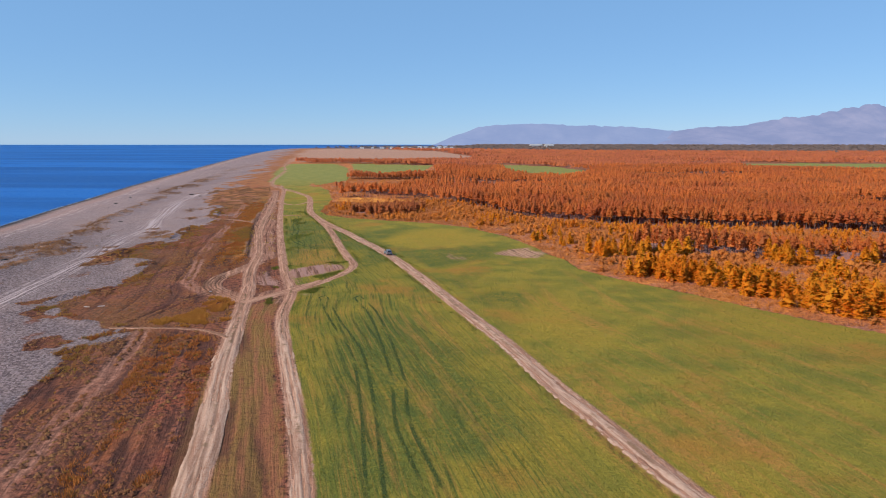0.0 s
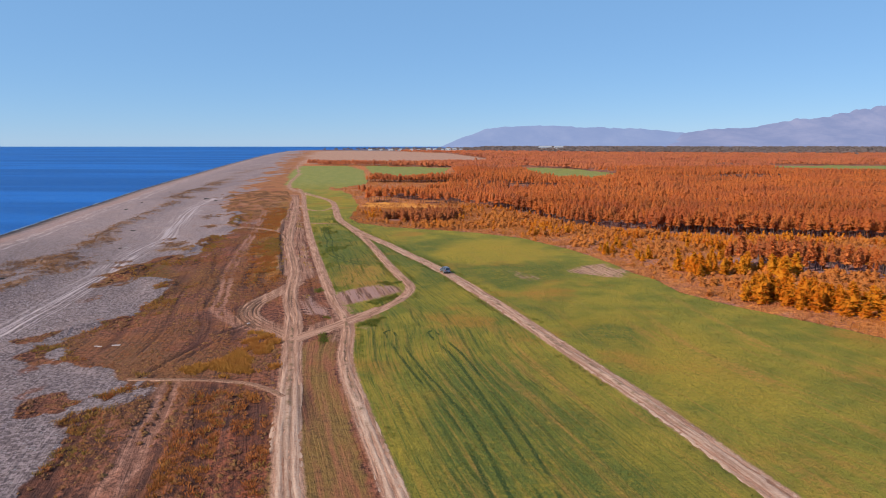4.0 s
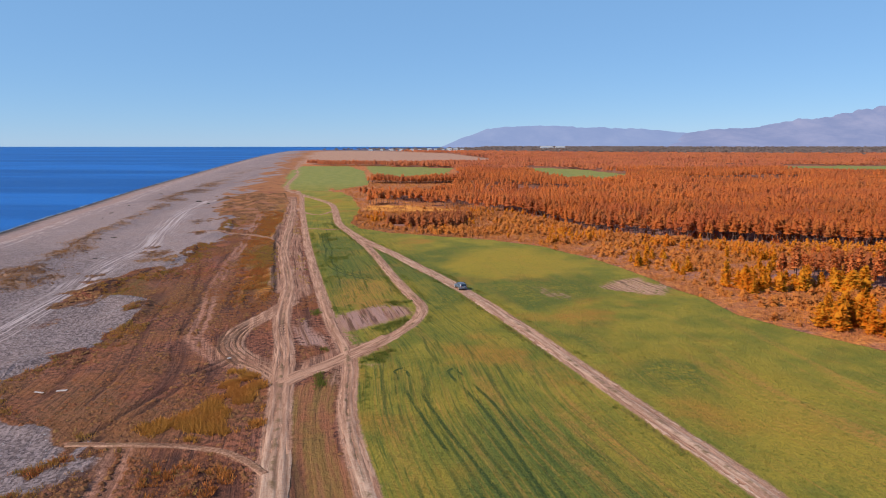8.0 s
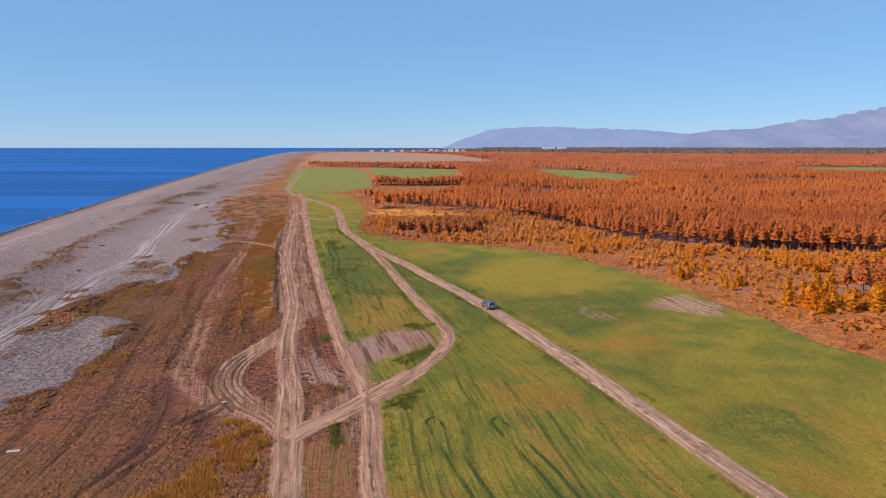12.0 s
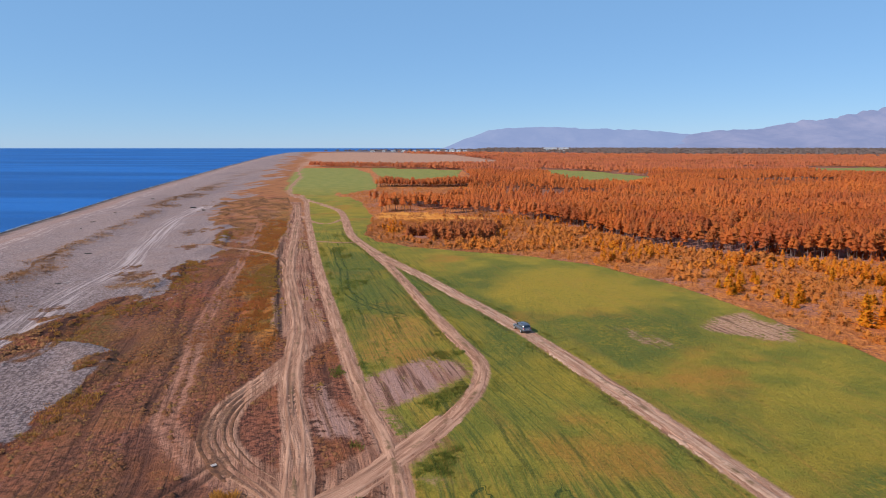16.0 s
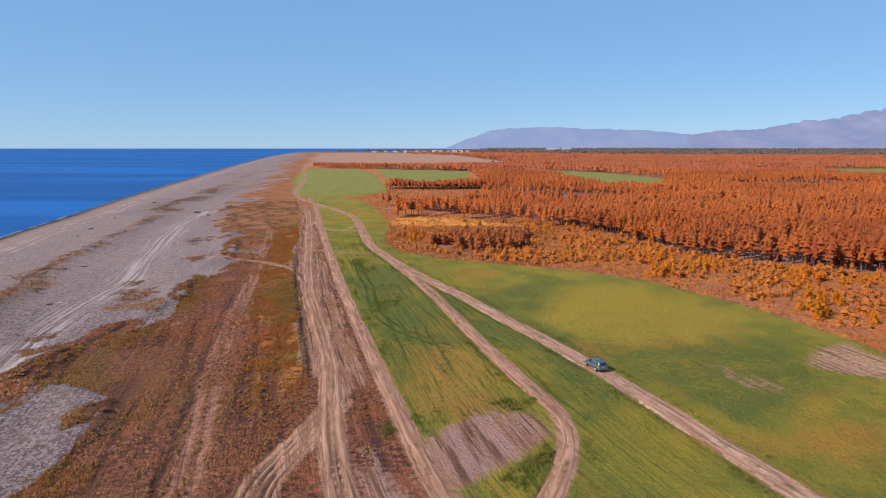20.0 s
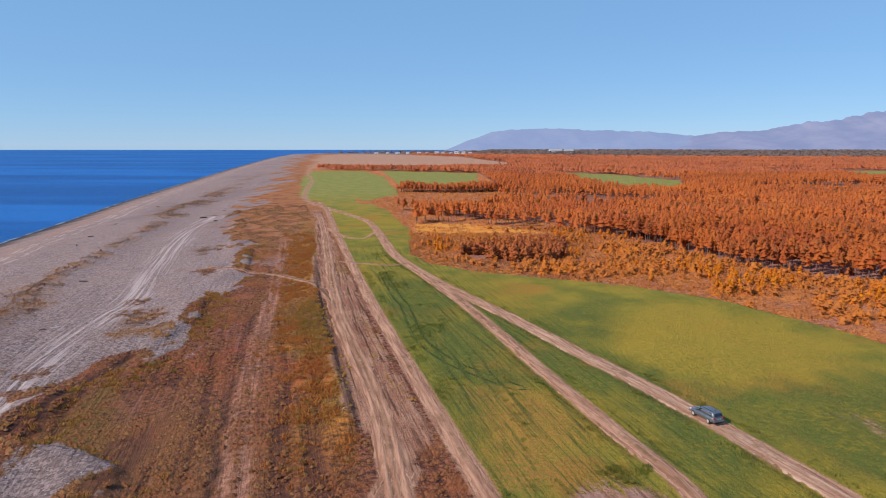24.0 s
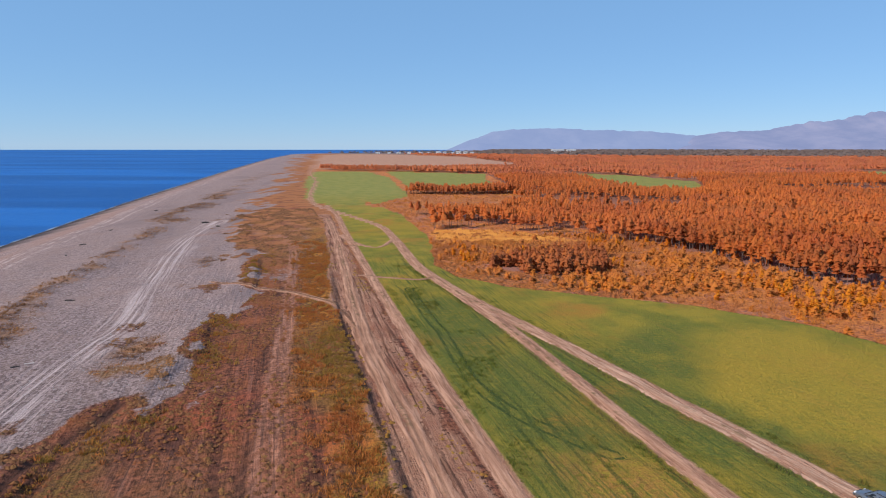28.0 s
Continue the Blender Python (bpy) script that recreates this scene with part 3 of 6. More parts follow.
    # meadow
    g = m.mix(m.band(mid, 0.34, 0.66), (0.135, 0.14, 0.025), (0.24, 0.195, 0.03))
    g = m.mix(m.math("MULTIPLY", m.band(big, 0.47, 0.6), 0.75), g, (0.26, 0.19, 0.026))
    g = m.mix(m.math("MULTIPLY", m.band(m.noise(at, 0.05, 5.0, 0.6), 0.52, 0.68), 0.85), g, (0.29, 0.15, 0.03))
    g = m.mix(m.math("MULTIPLY", m.band(m.noise(at, 0.032, 5.0, 0.62, 0.5), 0.55, 0.72), 0.5), g, (0.085, 0.108, 0.023))
    g = m.mix(m.math("MULTIPLY", m.attr("yellow"), m.band(small, 0.2, 0.6)), g, (0.29, 0.21, 0.03))
    g = m.mix(m.math("MULTIPLY", m.attr("ochre"), m.band(small, 0.32, 0.6)), g, (0.33, 0.155, 0.045))
    g = m.mix(m.math("MULTIPLY", m.attr("deep"), m.band(m.math("ADD", mid, small), 0.7, 1.1)), g, (0.07, 0.1, 0.024))
    drill = m.noise(m.stretch(flow, (2.6, 0.03, 1)), 1.0, 5.0, 0.7, 0.25)
    g = m.mix(m.math("MULTIPLY", m.band(drill, 0.5, 0.64), m.math("MULTIPLY_ADD", m.attr("near"), 0.32, 0.1)), g, (0.33, 0.165, 0.04))
    g = m.mix(m.math("MULTIPLY", m.math("SUBTRACT", 1.0, m.band(drill, 0.33, 0.46)), m.math("MULTIPLY_ADD", m.attr("rows"), 0.45, 0.08)), g, (0.06, 0.075, 0.02))
    g = m.mix(m.math("MULTIPLY", m.math("MULTIPLY", m.band(m.noise(m.stretch(flow, (0.28, 0.022, 1)), 1.0, 4.0, 0.6), 0.52, 0.66), m.band(small, 0.3, 0.6)), m.math("MULTIPLY_ADD", m.attr("near"), 0.6, 0.15)), g, (0.34, 0.17, 0.045))
    seed_rows = m.noise(m.stretch(flow, (2.7, 0.09, 1)), 1.0, 6.0, 0.72, 0.5)
    g = m.mix(m.math("MULTIPLY", m.band(seed_rows, 0.47, 0.64), m.math("MULTIPLY", m.attr("rows"), 0.8)), g, (0.058, 0.085, 0.02))
    g = m.mix(m.math("MULTIPLY", m.math("SUBTRACT", 1.0, m.band(rows, 0.28, 0.46)), m.math("MULTIPLY", m.attr("rows"), 0.6)), g, (0.27, 0.19, 0.034))
    wander = m.math("MULTIPLY_ADD", m.noise(m.stretch(flow, (0.0, 0.028, 1)), 1.0, 2.0, 0.5), 7.0, -3.5)
    drift = m.math("MULTIPLY_ADD", small, 0.3, -0.15)
    lane = m.math("ADD", m.math("ADD", m.stretched_x(flow), wander), drift)
    broken = m.band(m.noise(m.stretch(flow, (0.22, 0.045, 1)), 1.0, 3.0, 0.55), 0.46, 0.58)
    marks = m.math("MULTIPLY", m.stripes(lane, (4.2, 5.9, 7.7, 9.4, 12.3, 14.0, 18.0, 19.7), 0.34), m.math("MULTIPLY", broken, m.math("MULTIPLY", m.attr("rows"), 0.7)))
    for key, offs in (("wheels_a", (0.0, 1.6)), ("wheels_b", (0.0, 1.6)), ("wheels_c", (0.0, 1.6))):
        marks = m.math("MAXIMUM", marks, m.math("MULTIPLY", m.stripes(m.math("ADD", m.attr(key), drift), offs, 0.34), m.band(m.noise(m.stretch(flow, (0.5, 0.07, 1)), 1.0, 3.0, 0.6), 0.36, 0.5)))
    marks = m.math("MAXIMUM", marks, m.math("MULTIPLY", m.attr("press"), 0.5))
    g = m.mix(m.math("MULTIPLY", marks, m.band(fine, 0.3, 0.5)), g, (0.036, 0.056, 0.016))
    g = m.mix(m.math("MULTIPLY", m.band(fine, 0.5, 0.75), 0.4), g, (0.05, 0.075, 0.014))
    # green goes over to a paler, greyer tone with distance
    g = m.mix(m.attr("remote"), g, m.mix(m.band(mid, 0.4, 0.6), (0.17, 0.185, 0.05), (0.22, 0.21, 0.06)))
    g = m.mix(1.0, g, (1.12, 1.05, 1.02), "MULTIPLY")
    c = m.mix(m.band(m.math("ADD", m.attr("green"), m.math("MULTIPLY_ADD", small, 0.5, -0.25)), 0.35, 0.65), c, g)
    # shingle
    pebbles = m.cells(at, 3.2)
    s = m.mix(m.band(pebbles.outputs["Color"], 0.1, 0.9), (0.1581, 0.1104, 0.103), (0.3162, 0.2352, 0.225))
    s = m.mix(m.math("MULTIPLY", m.band(mid, 0.42, 0.68), 0.5), s, (0.255, 0.1728, 0.15))
    s = m.mix(m.math("MULTIPLY", m.band(m.noise(m.stretch(at, (0.05, 0.012, 1)), 1.0, 4.0), 0.5, 0.65), 0.55), s, (0.1836, 0.1325, 0.13))
    s = m.mix(m.math("MULTIPLY", m.attr("coarse"), 0.6), s, m.mix(m.band(pebbles.outputs["Color"], 0.2, 0.9), (0.0663, 0.0499, 0.05), (0.2346, 0.1776, 0.175)))
    run = m.math("MULTIPLY", m.math("MULTIPLY", m.attr("beach_run"), 0.9), m.band(m.noise(m.stretch(m.attr("run_flow", True), (1.7, 0.025, 1)), 1.0, 4.0, 0.55, 0.4), 0.46, 0.58))
    s = m.mix(run, s, (0.44, 0.35, 0.335))
    s = m.mix(m.math("MULTIPLY", m.attr("dune"), m.band(small, 0.3, 0.55)), s, m.mix(m.band(mid, 0.42, 0.6), (0.07, 0.038, 0.03), (0.3, 0.15, 0.075)))
    s = m.mix(m.math("MULTIPLY", m.math("MULTIPLY", m.attr("strand"), 0.55), m.band(m.noise(m.stretch(flow, (0.12, 0.02, 1)), 1.0, 4.0), 0.35, 0.6)), s, (0.2754, 0.1632, 0.125))
    pale_lines = m.math("MULTIPLY", m.stripes(m.math("ADD", m.attr("off_shore"), m.math("MULTIPLY_ADD", m.noise(m.stretch(flow, (0.02, 0.012, 1)), 1.0, 3.0), 8.0, -4.0)), (18.0, 20.0, 24.0), 0.8), m.band(mid, 0.4, 0.6))
    s = m.mix(m.math("MULTIPLY", pale_lines, 0.6), s, (0.42, 0.34, 0.33))
    s = m.mix(1.0, s, (1.12, 1.09, 1.09), "MULTIPLY")
    s = m.mix(m.attr("wet"), s, (0.0459, 0.0384, 0.042))
    c = m.mix(m.band(m.math("ADD", m.attr("gravel"), m.math("MULTIPLY_ADD", small, 0.9, -0.45)), 0.35, 0.65), c, s)
    # worn earth
    d, streak, grain = make_dirt_colour(m, at, flow)
    c = m.mix(m.math("MULTIPLY", m.attr("faint"), m.band(grain, 0.12, 0.5)), c, m.mix(m.band(small, 0.35, 0.65), (0.26, 0.1163, 0.0768), (0.4576, 0.2232, 0.1536)))
    worn = m.math("MAXIMUM", m.attr("dirt"), m.math("MULTIPLY", m.attr("bare"), m.band(m.math("ADD", m.math("MULTIPLY", rows, 0.5), m.math("ADD", m.math("MULTIPLY", small, 0.6), m.math("MULTIPLY", mid, 0.5))), 0.5, 0.85)))
    d = m.mix(m.math("MULTIPLY", m.attr("bare"), m.band(m.math("ADD", mid, m.math("MULTIPLY", small, 0.6)), 0.62, 1.0)), d, (0.2392, 0.0977, 0.0624))
    d = m.mix(m.math("MULTIPLY", m.attr("pale"), m.band(rows, 0.35, 0.6)), d, (0.3536, 0.1953, 0.1584))
    d = m.mix(m.attr("beige"), d, m.mix(m.band(small, 0.35, 0.65), (0.3432, 0.1767, 0.1056), (0.52, 0.2976, 0.192)))
    c = m.mix(m.band(m.math("ADD", worn, m.math("MULTIPLY_ADD", small, 0.7, -0.35)), 0.3, 0.7), c, d)
    gouge = m.math("MULTIPLY", m.band(m.noise(m.stretch(flow, (1.25, 0.05, 1)), 1.0, 3.0, 0.55, 0.4), 0.53, 0.6), m.math("MAXIMUM", m.attr("bare"), m.math("MULTIPLY", m.attr("faint"), 0.8)))
    c = m.mix(m.math("MULTIPLY", gouge, 0.8), c, (0.104, 0.0446, 0.0288))
    # near-black brown paints the shade into cuts, verges and bank foot
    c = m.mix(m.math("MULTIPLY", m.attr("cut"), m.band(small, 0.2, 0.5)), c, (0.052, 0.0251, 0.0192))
    relief = m.math("ADD", m.math("MULTIPLY", small, 1.0), m.math("ADD", m.math("MULTIPLY", fine, 0.35), m.math("ADD", m.math("MULTIPLY", m.math("MULTIPLY", streak, worn), 0.8), m.math("MULTIPLY", m.math("MULTIPLY", ruts, m.math("SUBTRACT", 1.0, m.attr("green"))), -0.8))))
    m.bump(relief, 1.0, 0.28)
    return m.finish(c, 0.95, 0.0, 0.1)


def track_material():
    m = Nodes("rutted_earth")
    at, flow = m.world_place(), m.attr("flow", True)
    c, streak, grain = make_dirt_colour(m, at, flow)
    rut = m.attr("rut")
    soil = m.mix(m.band(m.noise(at, 0.9, 5.0, 0.62), 0.36, 0.64), (0.085, 0.042, 0.028), (0.2, 0.09, 0.05))
    c = m.mix(m.band(m.math("ADD", m.attr("wear"), m.math("MULTIPLY_ADD", grain, 0.8, -0.4)), 0.3, 0.7), soil, c)
    c = m.mix(m.math("MULTIPLY", m.attr("sandy"), m.band(grain, 0.25, 0.6)), c, m.mix(m.band(streak, 0.35, 0.62), (0.34, 0.2, 0.14), (0.56, 0.39, 0.29)))
    # ruts are darker earth; the deep ones have their shadow painted in
    c = m.mix(m.math("MULTIPLY", rut, m.math("MULTIPLY_ADD", m.attr("rut_shade"), 0.25, 0.7)), c, m.mix(m.attr("rut_shade"), (0.13, 0.065, 0.042), (0.05, 0.026, 0.02)))
    c = m.mix(m.math("MULTIPLY", m.attr("crown"), m.band(m.noise(at, 0.5, 5.0, 0.65), 0.45, 0.62)), c, (0.16, 0.095, 0.05))
    m.bump(m.math("ADD", streak, m.math("MULTIPLY", grain, 0.4)), 0.8, 0.14)
    return m.finish(c, 0.95, 0.0, 0.1)


def sea_material():
    m = Nodes("sea_water")
    at = m.world_place()
    swell = m.noise(m.stretch(at, (0.022, 0.05, 1)), 1.0, 5.0, 0.6)
    chop = m.noise(m.stretch(at, (0.35, 0.6, 1)), 1.0, 5.0, 0.65)
    bands = m.noise(m.stretch(at, (0.0022, 0.012, 1)), 1.0, 4.0, 0.55, 0.4)
    c = m.mix(m.band(bands, 0.4, 0.62), (0.006, 0.075, 0.27), (0.012, 0.12, 0.4))
    m.bump(m.math("ADD", m.math("MULTIPLY", swell, 2.0), chop), 0.6, 0.8)
    return m.finish(c, 0.5, 0.0, 0.12)


def simple(name, a, b, scale, rough=0.8, metal=0.0, gloss=0.3, relief=0.0):
    m = Nodes(name)
    n = m.noise(m.place(), scale, 5.0, 0.6)
    if relief:
        m.bump(n, 0.6, relief)
    return m.finish(m.mix(m.band(n, 0.35, 0.65), a, b), rough, metal, gloss)


def foliage_material(name, tones, patch=0.03, single=False, light=0.35, fluff=0.0, trees=False):
    """Leaves or stems whose colour shifts from clump to clump and from stand to stand."""
    m = Nodes(name)
    at = m.world_place()
    who = m.one() if single else m.attr("who") if trees else m.island()
    stand = m.noise(at, patch, 4.0, 0.6)
    c = m.mix(who, tones[0], tones[1])
    c = m.mix(m.math("MULTIPLY", m.band(stand, 0.44, 0.62), 0.8), c, tones[2])
    c = m.mix(m.math("MULTIPLY", m.band(m.island(), 0.7, 1.0), 0.45), c, tones[3])
    if trees:  # trees that have shed most of their needles, singly and in stands
        thin = m.math("ADD", m.noise(m.stretch(at, (0.014, 0.03, 0)), 1.0, 4.0, 0.6), m.math("MULTIPLY_ADD", who, 0.3, -0.15))
        c = m.mix(m.math("MULTIPLY", m.band(thin, 0.5, 0.72), 0.6), c, (0.34, 0.115, 0.055))
    return m.leafy(c, light, fluff)


GROUND, TRACK, SEA = ground_material(), track_material(), sea_material()
BARK = simple("larch_bark", (0.11, 0.075, 0.066), (0.23, 0.155, 0.135), 6, 0.9, 0, 0.1, 0.02)
GOLD = foliage_material("golden_needles", [(0.8, 0.29, 0.022), (0.86, 0.37, 0.028), (0.82, 0.27, 0.02), (0.66, 0.23, 0.025)], 0.05, True, 0.45, 0.72)
RUST = foliage_material("rust_needles", [(0.5768, 0.1635, 0.0531), (0.721, 0.2398, 0.0531), (0.6592, 0.1908, 0.0531), (0.4326, 0.1417, 0.0767)], 0.03, True, 0.3, 0.4)
WOOD = foliage_material("autumn_wood", [(0.58, 0.158, 0.044), (0.72, 0.22, 0.05), (0.54, 0.137, 0.05), (0.46, 0.132, 0.062)], 0.05, False, 0.45, 0.62, True)
# from here outwards the needle colours turn duller and pinker to paint in haze
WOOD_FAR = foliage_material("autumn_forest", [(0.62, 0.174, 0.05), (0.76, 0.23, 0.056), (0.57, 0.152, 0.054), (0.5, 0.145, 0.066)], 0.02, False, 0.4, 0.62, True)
WOOD_HAZED = foliage_material("hazed_autumn_forest", [(0.6, 0.185, 0.084), (0.7, 0.225, 0.084), (0.56, 0.168, 0.09), (0.5, 0.16, 0.095)], 0.01, False, 0.4, 0.65, True)
HAZED_FAR = foliage_material("hazed_horizon_forest", [(0.2, 0.145, 0.13), (0.27, 0.185, 0.15), (0.22, 0.165, 0.14), (0.17, 0.125, 0.12)], 0.006, False, 0.3, 0.5)
WEEDS = foliage_material("dry_weeds", [(0.14, 0.06, 0.035), (0.34, 0.155, 0.065), (0.27, 0.095, 0.042), (0.22, 0.13, 0.042)], 0.07, False, 0.3, 0.4)
OLIVE = foliage_material("olive_weeds", [(0.21, 0.13, 0.032), (0.37, 0.2, 0.044), (0.4, 0.17, 0.04), (0.13, 0.085, 0.026)], 0.1, False, 0.3, 0.5)
DUNE_WEEDS = foliage_material("dune_weeds", [(0.13, 0.068, 0.045), (0.31, 0.155, 0.075), (0.37, 0.17, 0.07), (0.08, 0.045, 0.034)], 0.12, False, 0.3, 0.4)
HEDGE = foliage_material("orange_weeds", [(0.45, 0.165, 0.036), (0.36, 0.118, 0.034), (0.38, 0.112, 0.034), (0.17, 0.09, 0.03)], 0.08, False, 0.3, 0.5)
BUSH = foliage_material("heath_bushes", [(0.5, 0.165, 0.048), (0.66, 0.225, 0.045), (0.66, 0.22, 0.035), (0.3, 0.115, 0.065)], 0.07, False, 0.3, 0.55)
YELLOW = foliage_material("yellow_weeds", [(0.36, 0.165, 0.036), (0.52, 0.22, 0.04), (0.44, 0.16, 0.036), (0.2, 0.1, 0.03)], 0.1, False, 0.3, 0.5)
GRASS = foliage_material("meadow_grass", [(0.15, 0.16, 0.028), (0.22, 0.2, 0.034), (0.25, 0.19, 0.032), (0.12, 0.135, 0.028)], 0.04, False, 0.4, 0.8)
LUSH = foliage_material("tall_green_grass", [(0.13, 0.17, 0.03), (0.2, 0.215, 0.038), (0.22, 0.2, 0.04), (0.25, 0.21, 0.055)], 0.1, False, 0.4, 0.85)
BROWN = foliage_material("brown_needles", [(0.4, 0.125, 0.05), (0.56, 0.175, 0.05), (0.46, 0.135, 0.05), (0.33, 0.11, 0.06)], 0.08, False, 0.35, 0.55, True)
GOLD_STUFF = foliage_material("golden_thicket", [(0.64, 0.2, 0.018), (0.74, 0.28, 0.024), (0.66, 0.18, 0.02), (0.46, 0.15, 0.025)], 0.05, False, 0.35, 0.4, False)
HEATHER = foliage_material("heath_scrub", [(0.48, 0.17, 0.075), (0.6, 0.23, 0.07), (0.62, 0.22, 0.04), (0.36, 0.12, 0.08)], 0.06, False, 0.3, 0.65)
PEBBLE = foliage_material("shingle_stones", [(0.2, 0.18, 0.175), (0.42, 0.385, 0.37), (0.3, 0.27, 0.26), (0.13, 0.12, 0.12)], 0.1, False, 0.0)


# ---- building helpers ----
def mesh_from(name, verts, faces, material, smooth=False):
    """A mesh from arrays of places and of faces with equal numbers of corners."""
    verts, faces = np.asarray(verts, np.float32), np.asarray(faces, np.int32)
    me = bpy.data.meshes.new(name)
    k = faces.shape[1]
    me.vertices.add(len(verts))
    me.vertices.foreach_set("co", verts.ravel())
    me.loops.add(faces.size)
    me.loops.foreach_set("vertex_index", faces.ravel())
    me.polygons.add(len(faces))
    me.polygons.foreach_set("loop_start", np.arange(0, faces.size, k, dtype=np.int32))
    me.polygons.foreach_set("use_smooth", np.full(len(faces), smooth))
    me.update(calc_edges=True)
    if material:
        me.materials.append(material)
    return me


def cover(me, name, values):
    a = me.attributes.new(name, "FLOAT", "POINT")
    a.data.foreach_set("value", np.asarray(values, np.float32).ravel())


def cover_vector(me, name, values):
    a = me.attributes.new(name, "FLOAT_VECTOR", "POINT")
    a.data.foreach_set("vector", np.asarray(values, np.float32).ravel())


def part(name, bm, material, parent, label=""):
    """Links a bmesh as one mesh object under a thing or under a part."""
    me = bpy.data.meshes.new(name)
    bm.to_mesh(me)
    bm.free()
    me.materials.append(material)
    ob = new(name, me)
    ob.parent = parent
    return tagged(ob, label)


def box(bm, lo, hi, bevel=0.0):
    got = bmesh.ops.create_cube(bm, size=1.0)["verts"]
    for v in got:
        v.co = Vector([(a + b) / 2 + c * (b - a) for a, b, c in zip(lo, hi, v.co)])
    if bevel:
        edges = list({e for v in got for e in v.link_edges})
        bmesh.ops.bevel(bm, geom=edges, offset=bevel, segments=2, affect="EDGES", profile=0.5)
    return bm


def grid_faces(rows, cols):
    i = np.arange(rows * cols).reshape(rows, cols)
    return np.stack([i[:-1, :-1], i[:-1, 1:], i[1:, 1:], i[1:, :-1]], -1).reshape(-1, 4)


def spaced(lo, hi, step, start, end, growth):
    """Even steps between lo and hi, then wider and wider ones out to start and end."""
    mid = np.arange(lo, hi + step / 2, step)
    up, down = [mid[-1]], [mid[0]]
    s = step
    while up[-1] < end:
        s *= growth
        up.append(up[-1] + s)
    s = step
    while down[-1] > start:
        s *= growth
        down.append(down[-1] - s)
    up[-1], down[-1] = end, start
    return np.concatenate([down[:0:-1], mid, up[1:]])


# ---- ground ----
gx = spaced(-98, 50, 0.6, -5000, 5000, 1.05)
gx = np.concatenate([gx[gx < -60], np.arange(-60, 6, 0.42), gx[gx > 6.2]])
gy = spaced(44, 275, 0.68, -400, 5050, 1.05)
X, Y = np.meshgrid(gx, gy)
Z = height(X, Y)
cov = zones(X, Y)
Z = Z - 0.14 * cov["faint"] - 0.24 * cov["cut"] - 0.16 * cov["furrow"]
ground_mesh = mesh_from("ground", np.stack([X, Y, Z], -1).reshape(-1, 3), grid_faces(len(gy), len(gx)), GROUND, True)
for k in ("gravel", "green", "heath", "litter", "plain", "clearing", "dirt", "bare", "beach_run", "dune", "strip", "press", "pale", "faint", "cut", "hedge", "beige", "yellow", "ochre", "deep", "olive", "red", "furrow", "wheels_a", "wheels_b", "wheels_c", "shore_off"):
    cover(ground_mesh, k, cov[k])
off_shore = X - edge_of(Y, SHORE)
cover(ground_mesh, "wet", ramp(Z, -1.45, -2.05) * ramp(off_shore, 40, 20))
cover(ground_mesh, "strand", ramp(off_shore, 4, 9) * ramp(off_shore, 24, 15))
cover(ground_mesh, "off_shore", np.clip(off_shore, -5, 60))
cover(ground_mesh, "coarse", ramp(Y + 0.4 * (X + 75), 235, 165))
cover(ground_mesh, "ploughland", ramp(Y, 108, 104) * (cov["strip"] < 0.5))
cover(ground_mesh, "near", ramp(Y, 165, 115))
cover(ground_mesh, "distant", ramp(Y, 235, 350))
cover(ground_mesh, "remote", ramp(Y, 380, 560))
cover(ground_mesh, "hazed_wood", ramp(Y - 2154 + 0.74 * (X - 11), -30, 60) * (off_shore > 60))
cover(ground_mesh, "rows", ramp(cov["across"], 34, 22) * 0.95 * ramp(Y, 330, 280))
run_off = signed_distance(X, Y, BEACH_LINE, 14.0)
cover_vector(ground_mesh, "run_flow", np.stack([run_off, Y, 0 * X], -1))
cover_vector(ground_mesh, "flow", np.stack([cov["across"], Y, 0 * X], -1))


def land(p):
    """The cover of the land at scattered places, read off the ground's grid."""
    i = np.clip(np.searchsorted(gx, p[:, 0]) - 1, 0, len(gx) - 2)
    j = np.clip(np.searchsorted(gy, p[:, 1]) - 1, 0, len(gy) - 2)
    u, v = (p[:, 0] - gx[i]) / (gx[i + 1] - gx[i]), (p[:, 1] - gy[j]) / (gy[j + 1] - gy[j])
    return {k: (c[j, i] * (1 - u) + c[j, i + 1] * u) * (1 - v) + (c[j + 1, i] * (1 - u) + c[j + 1, i + 1] * u) * v for k, c in cov.items()}


ground = tagged(new("ground", ground_mesh), "coastal plain of brown soil, green meadow, heath and grey shingle", "ground", kind="structure")

# ---- sea ----
sx = np.concatenate([-np.geomspace(5200, 60, 60), [0, 150, 400]])
sy = np.concatenate([[-400, -100], np.geomspace(60, 5050, 70)])
SX, SY = np.meshgrid(sx, sy)
sea_mesh = mesh_from("water", np.stack([SX, SY, np.full(SX.shape, -2.5)], -1).reshape(-1, 3), grid_faces(len(sy), len(sx)), SEA, True)
tagged(new("water", sea_mesh), "calm deep blue sea with darker wind streaks", "sea", kind="structure")

# a low line of foam where the swell meets the shingle
fy = np.arange(120, 1500, 2.0)
rows = []
for k, (o, z) in enumerate(((-0.75, -2.52), (-0.4, -2.465), (-0.1, -2.455), (0.15, -2.45))):
    w = 0.8 * fbm(fy / 7, fy * 0 + k, 3, 4)
    rows.append(np.stack([edge_of(fy, SHORE) + o + w, fy, np.full(fy.shape, z)], -1))
foam_mesh = mesh_from("foam", np.stack(rows, 1).reshape(-1, 3), grid_faces(len(fy), 4),
                      simple("sea_foam", (0.05, 0.09, 0.16), (0.24, 0.28, 0.33), 0.25, 0.6), True)
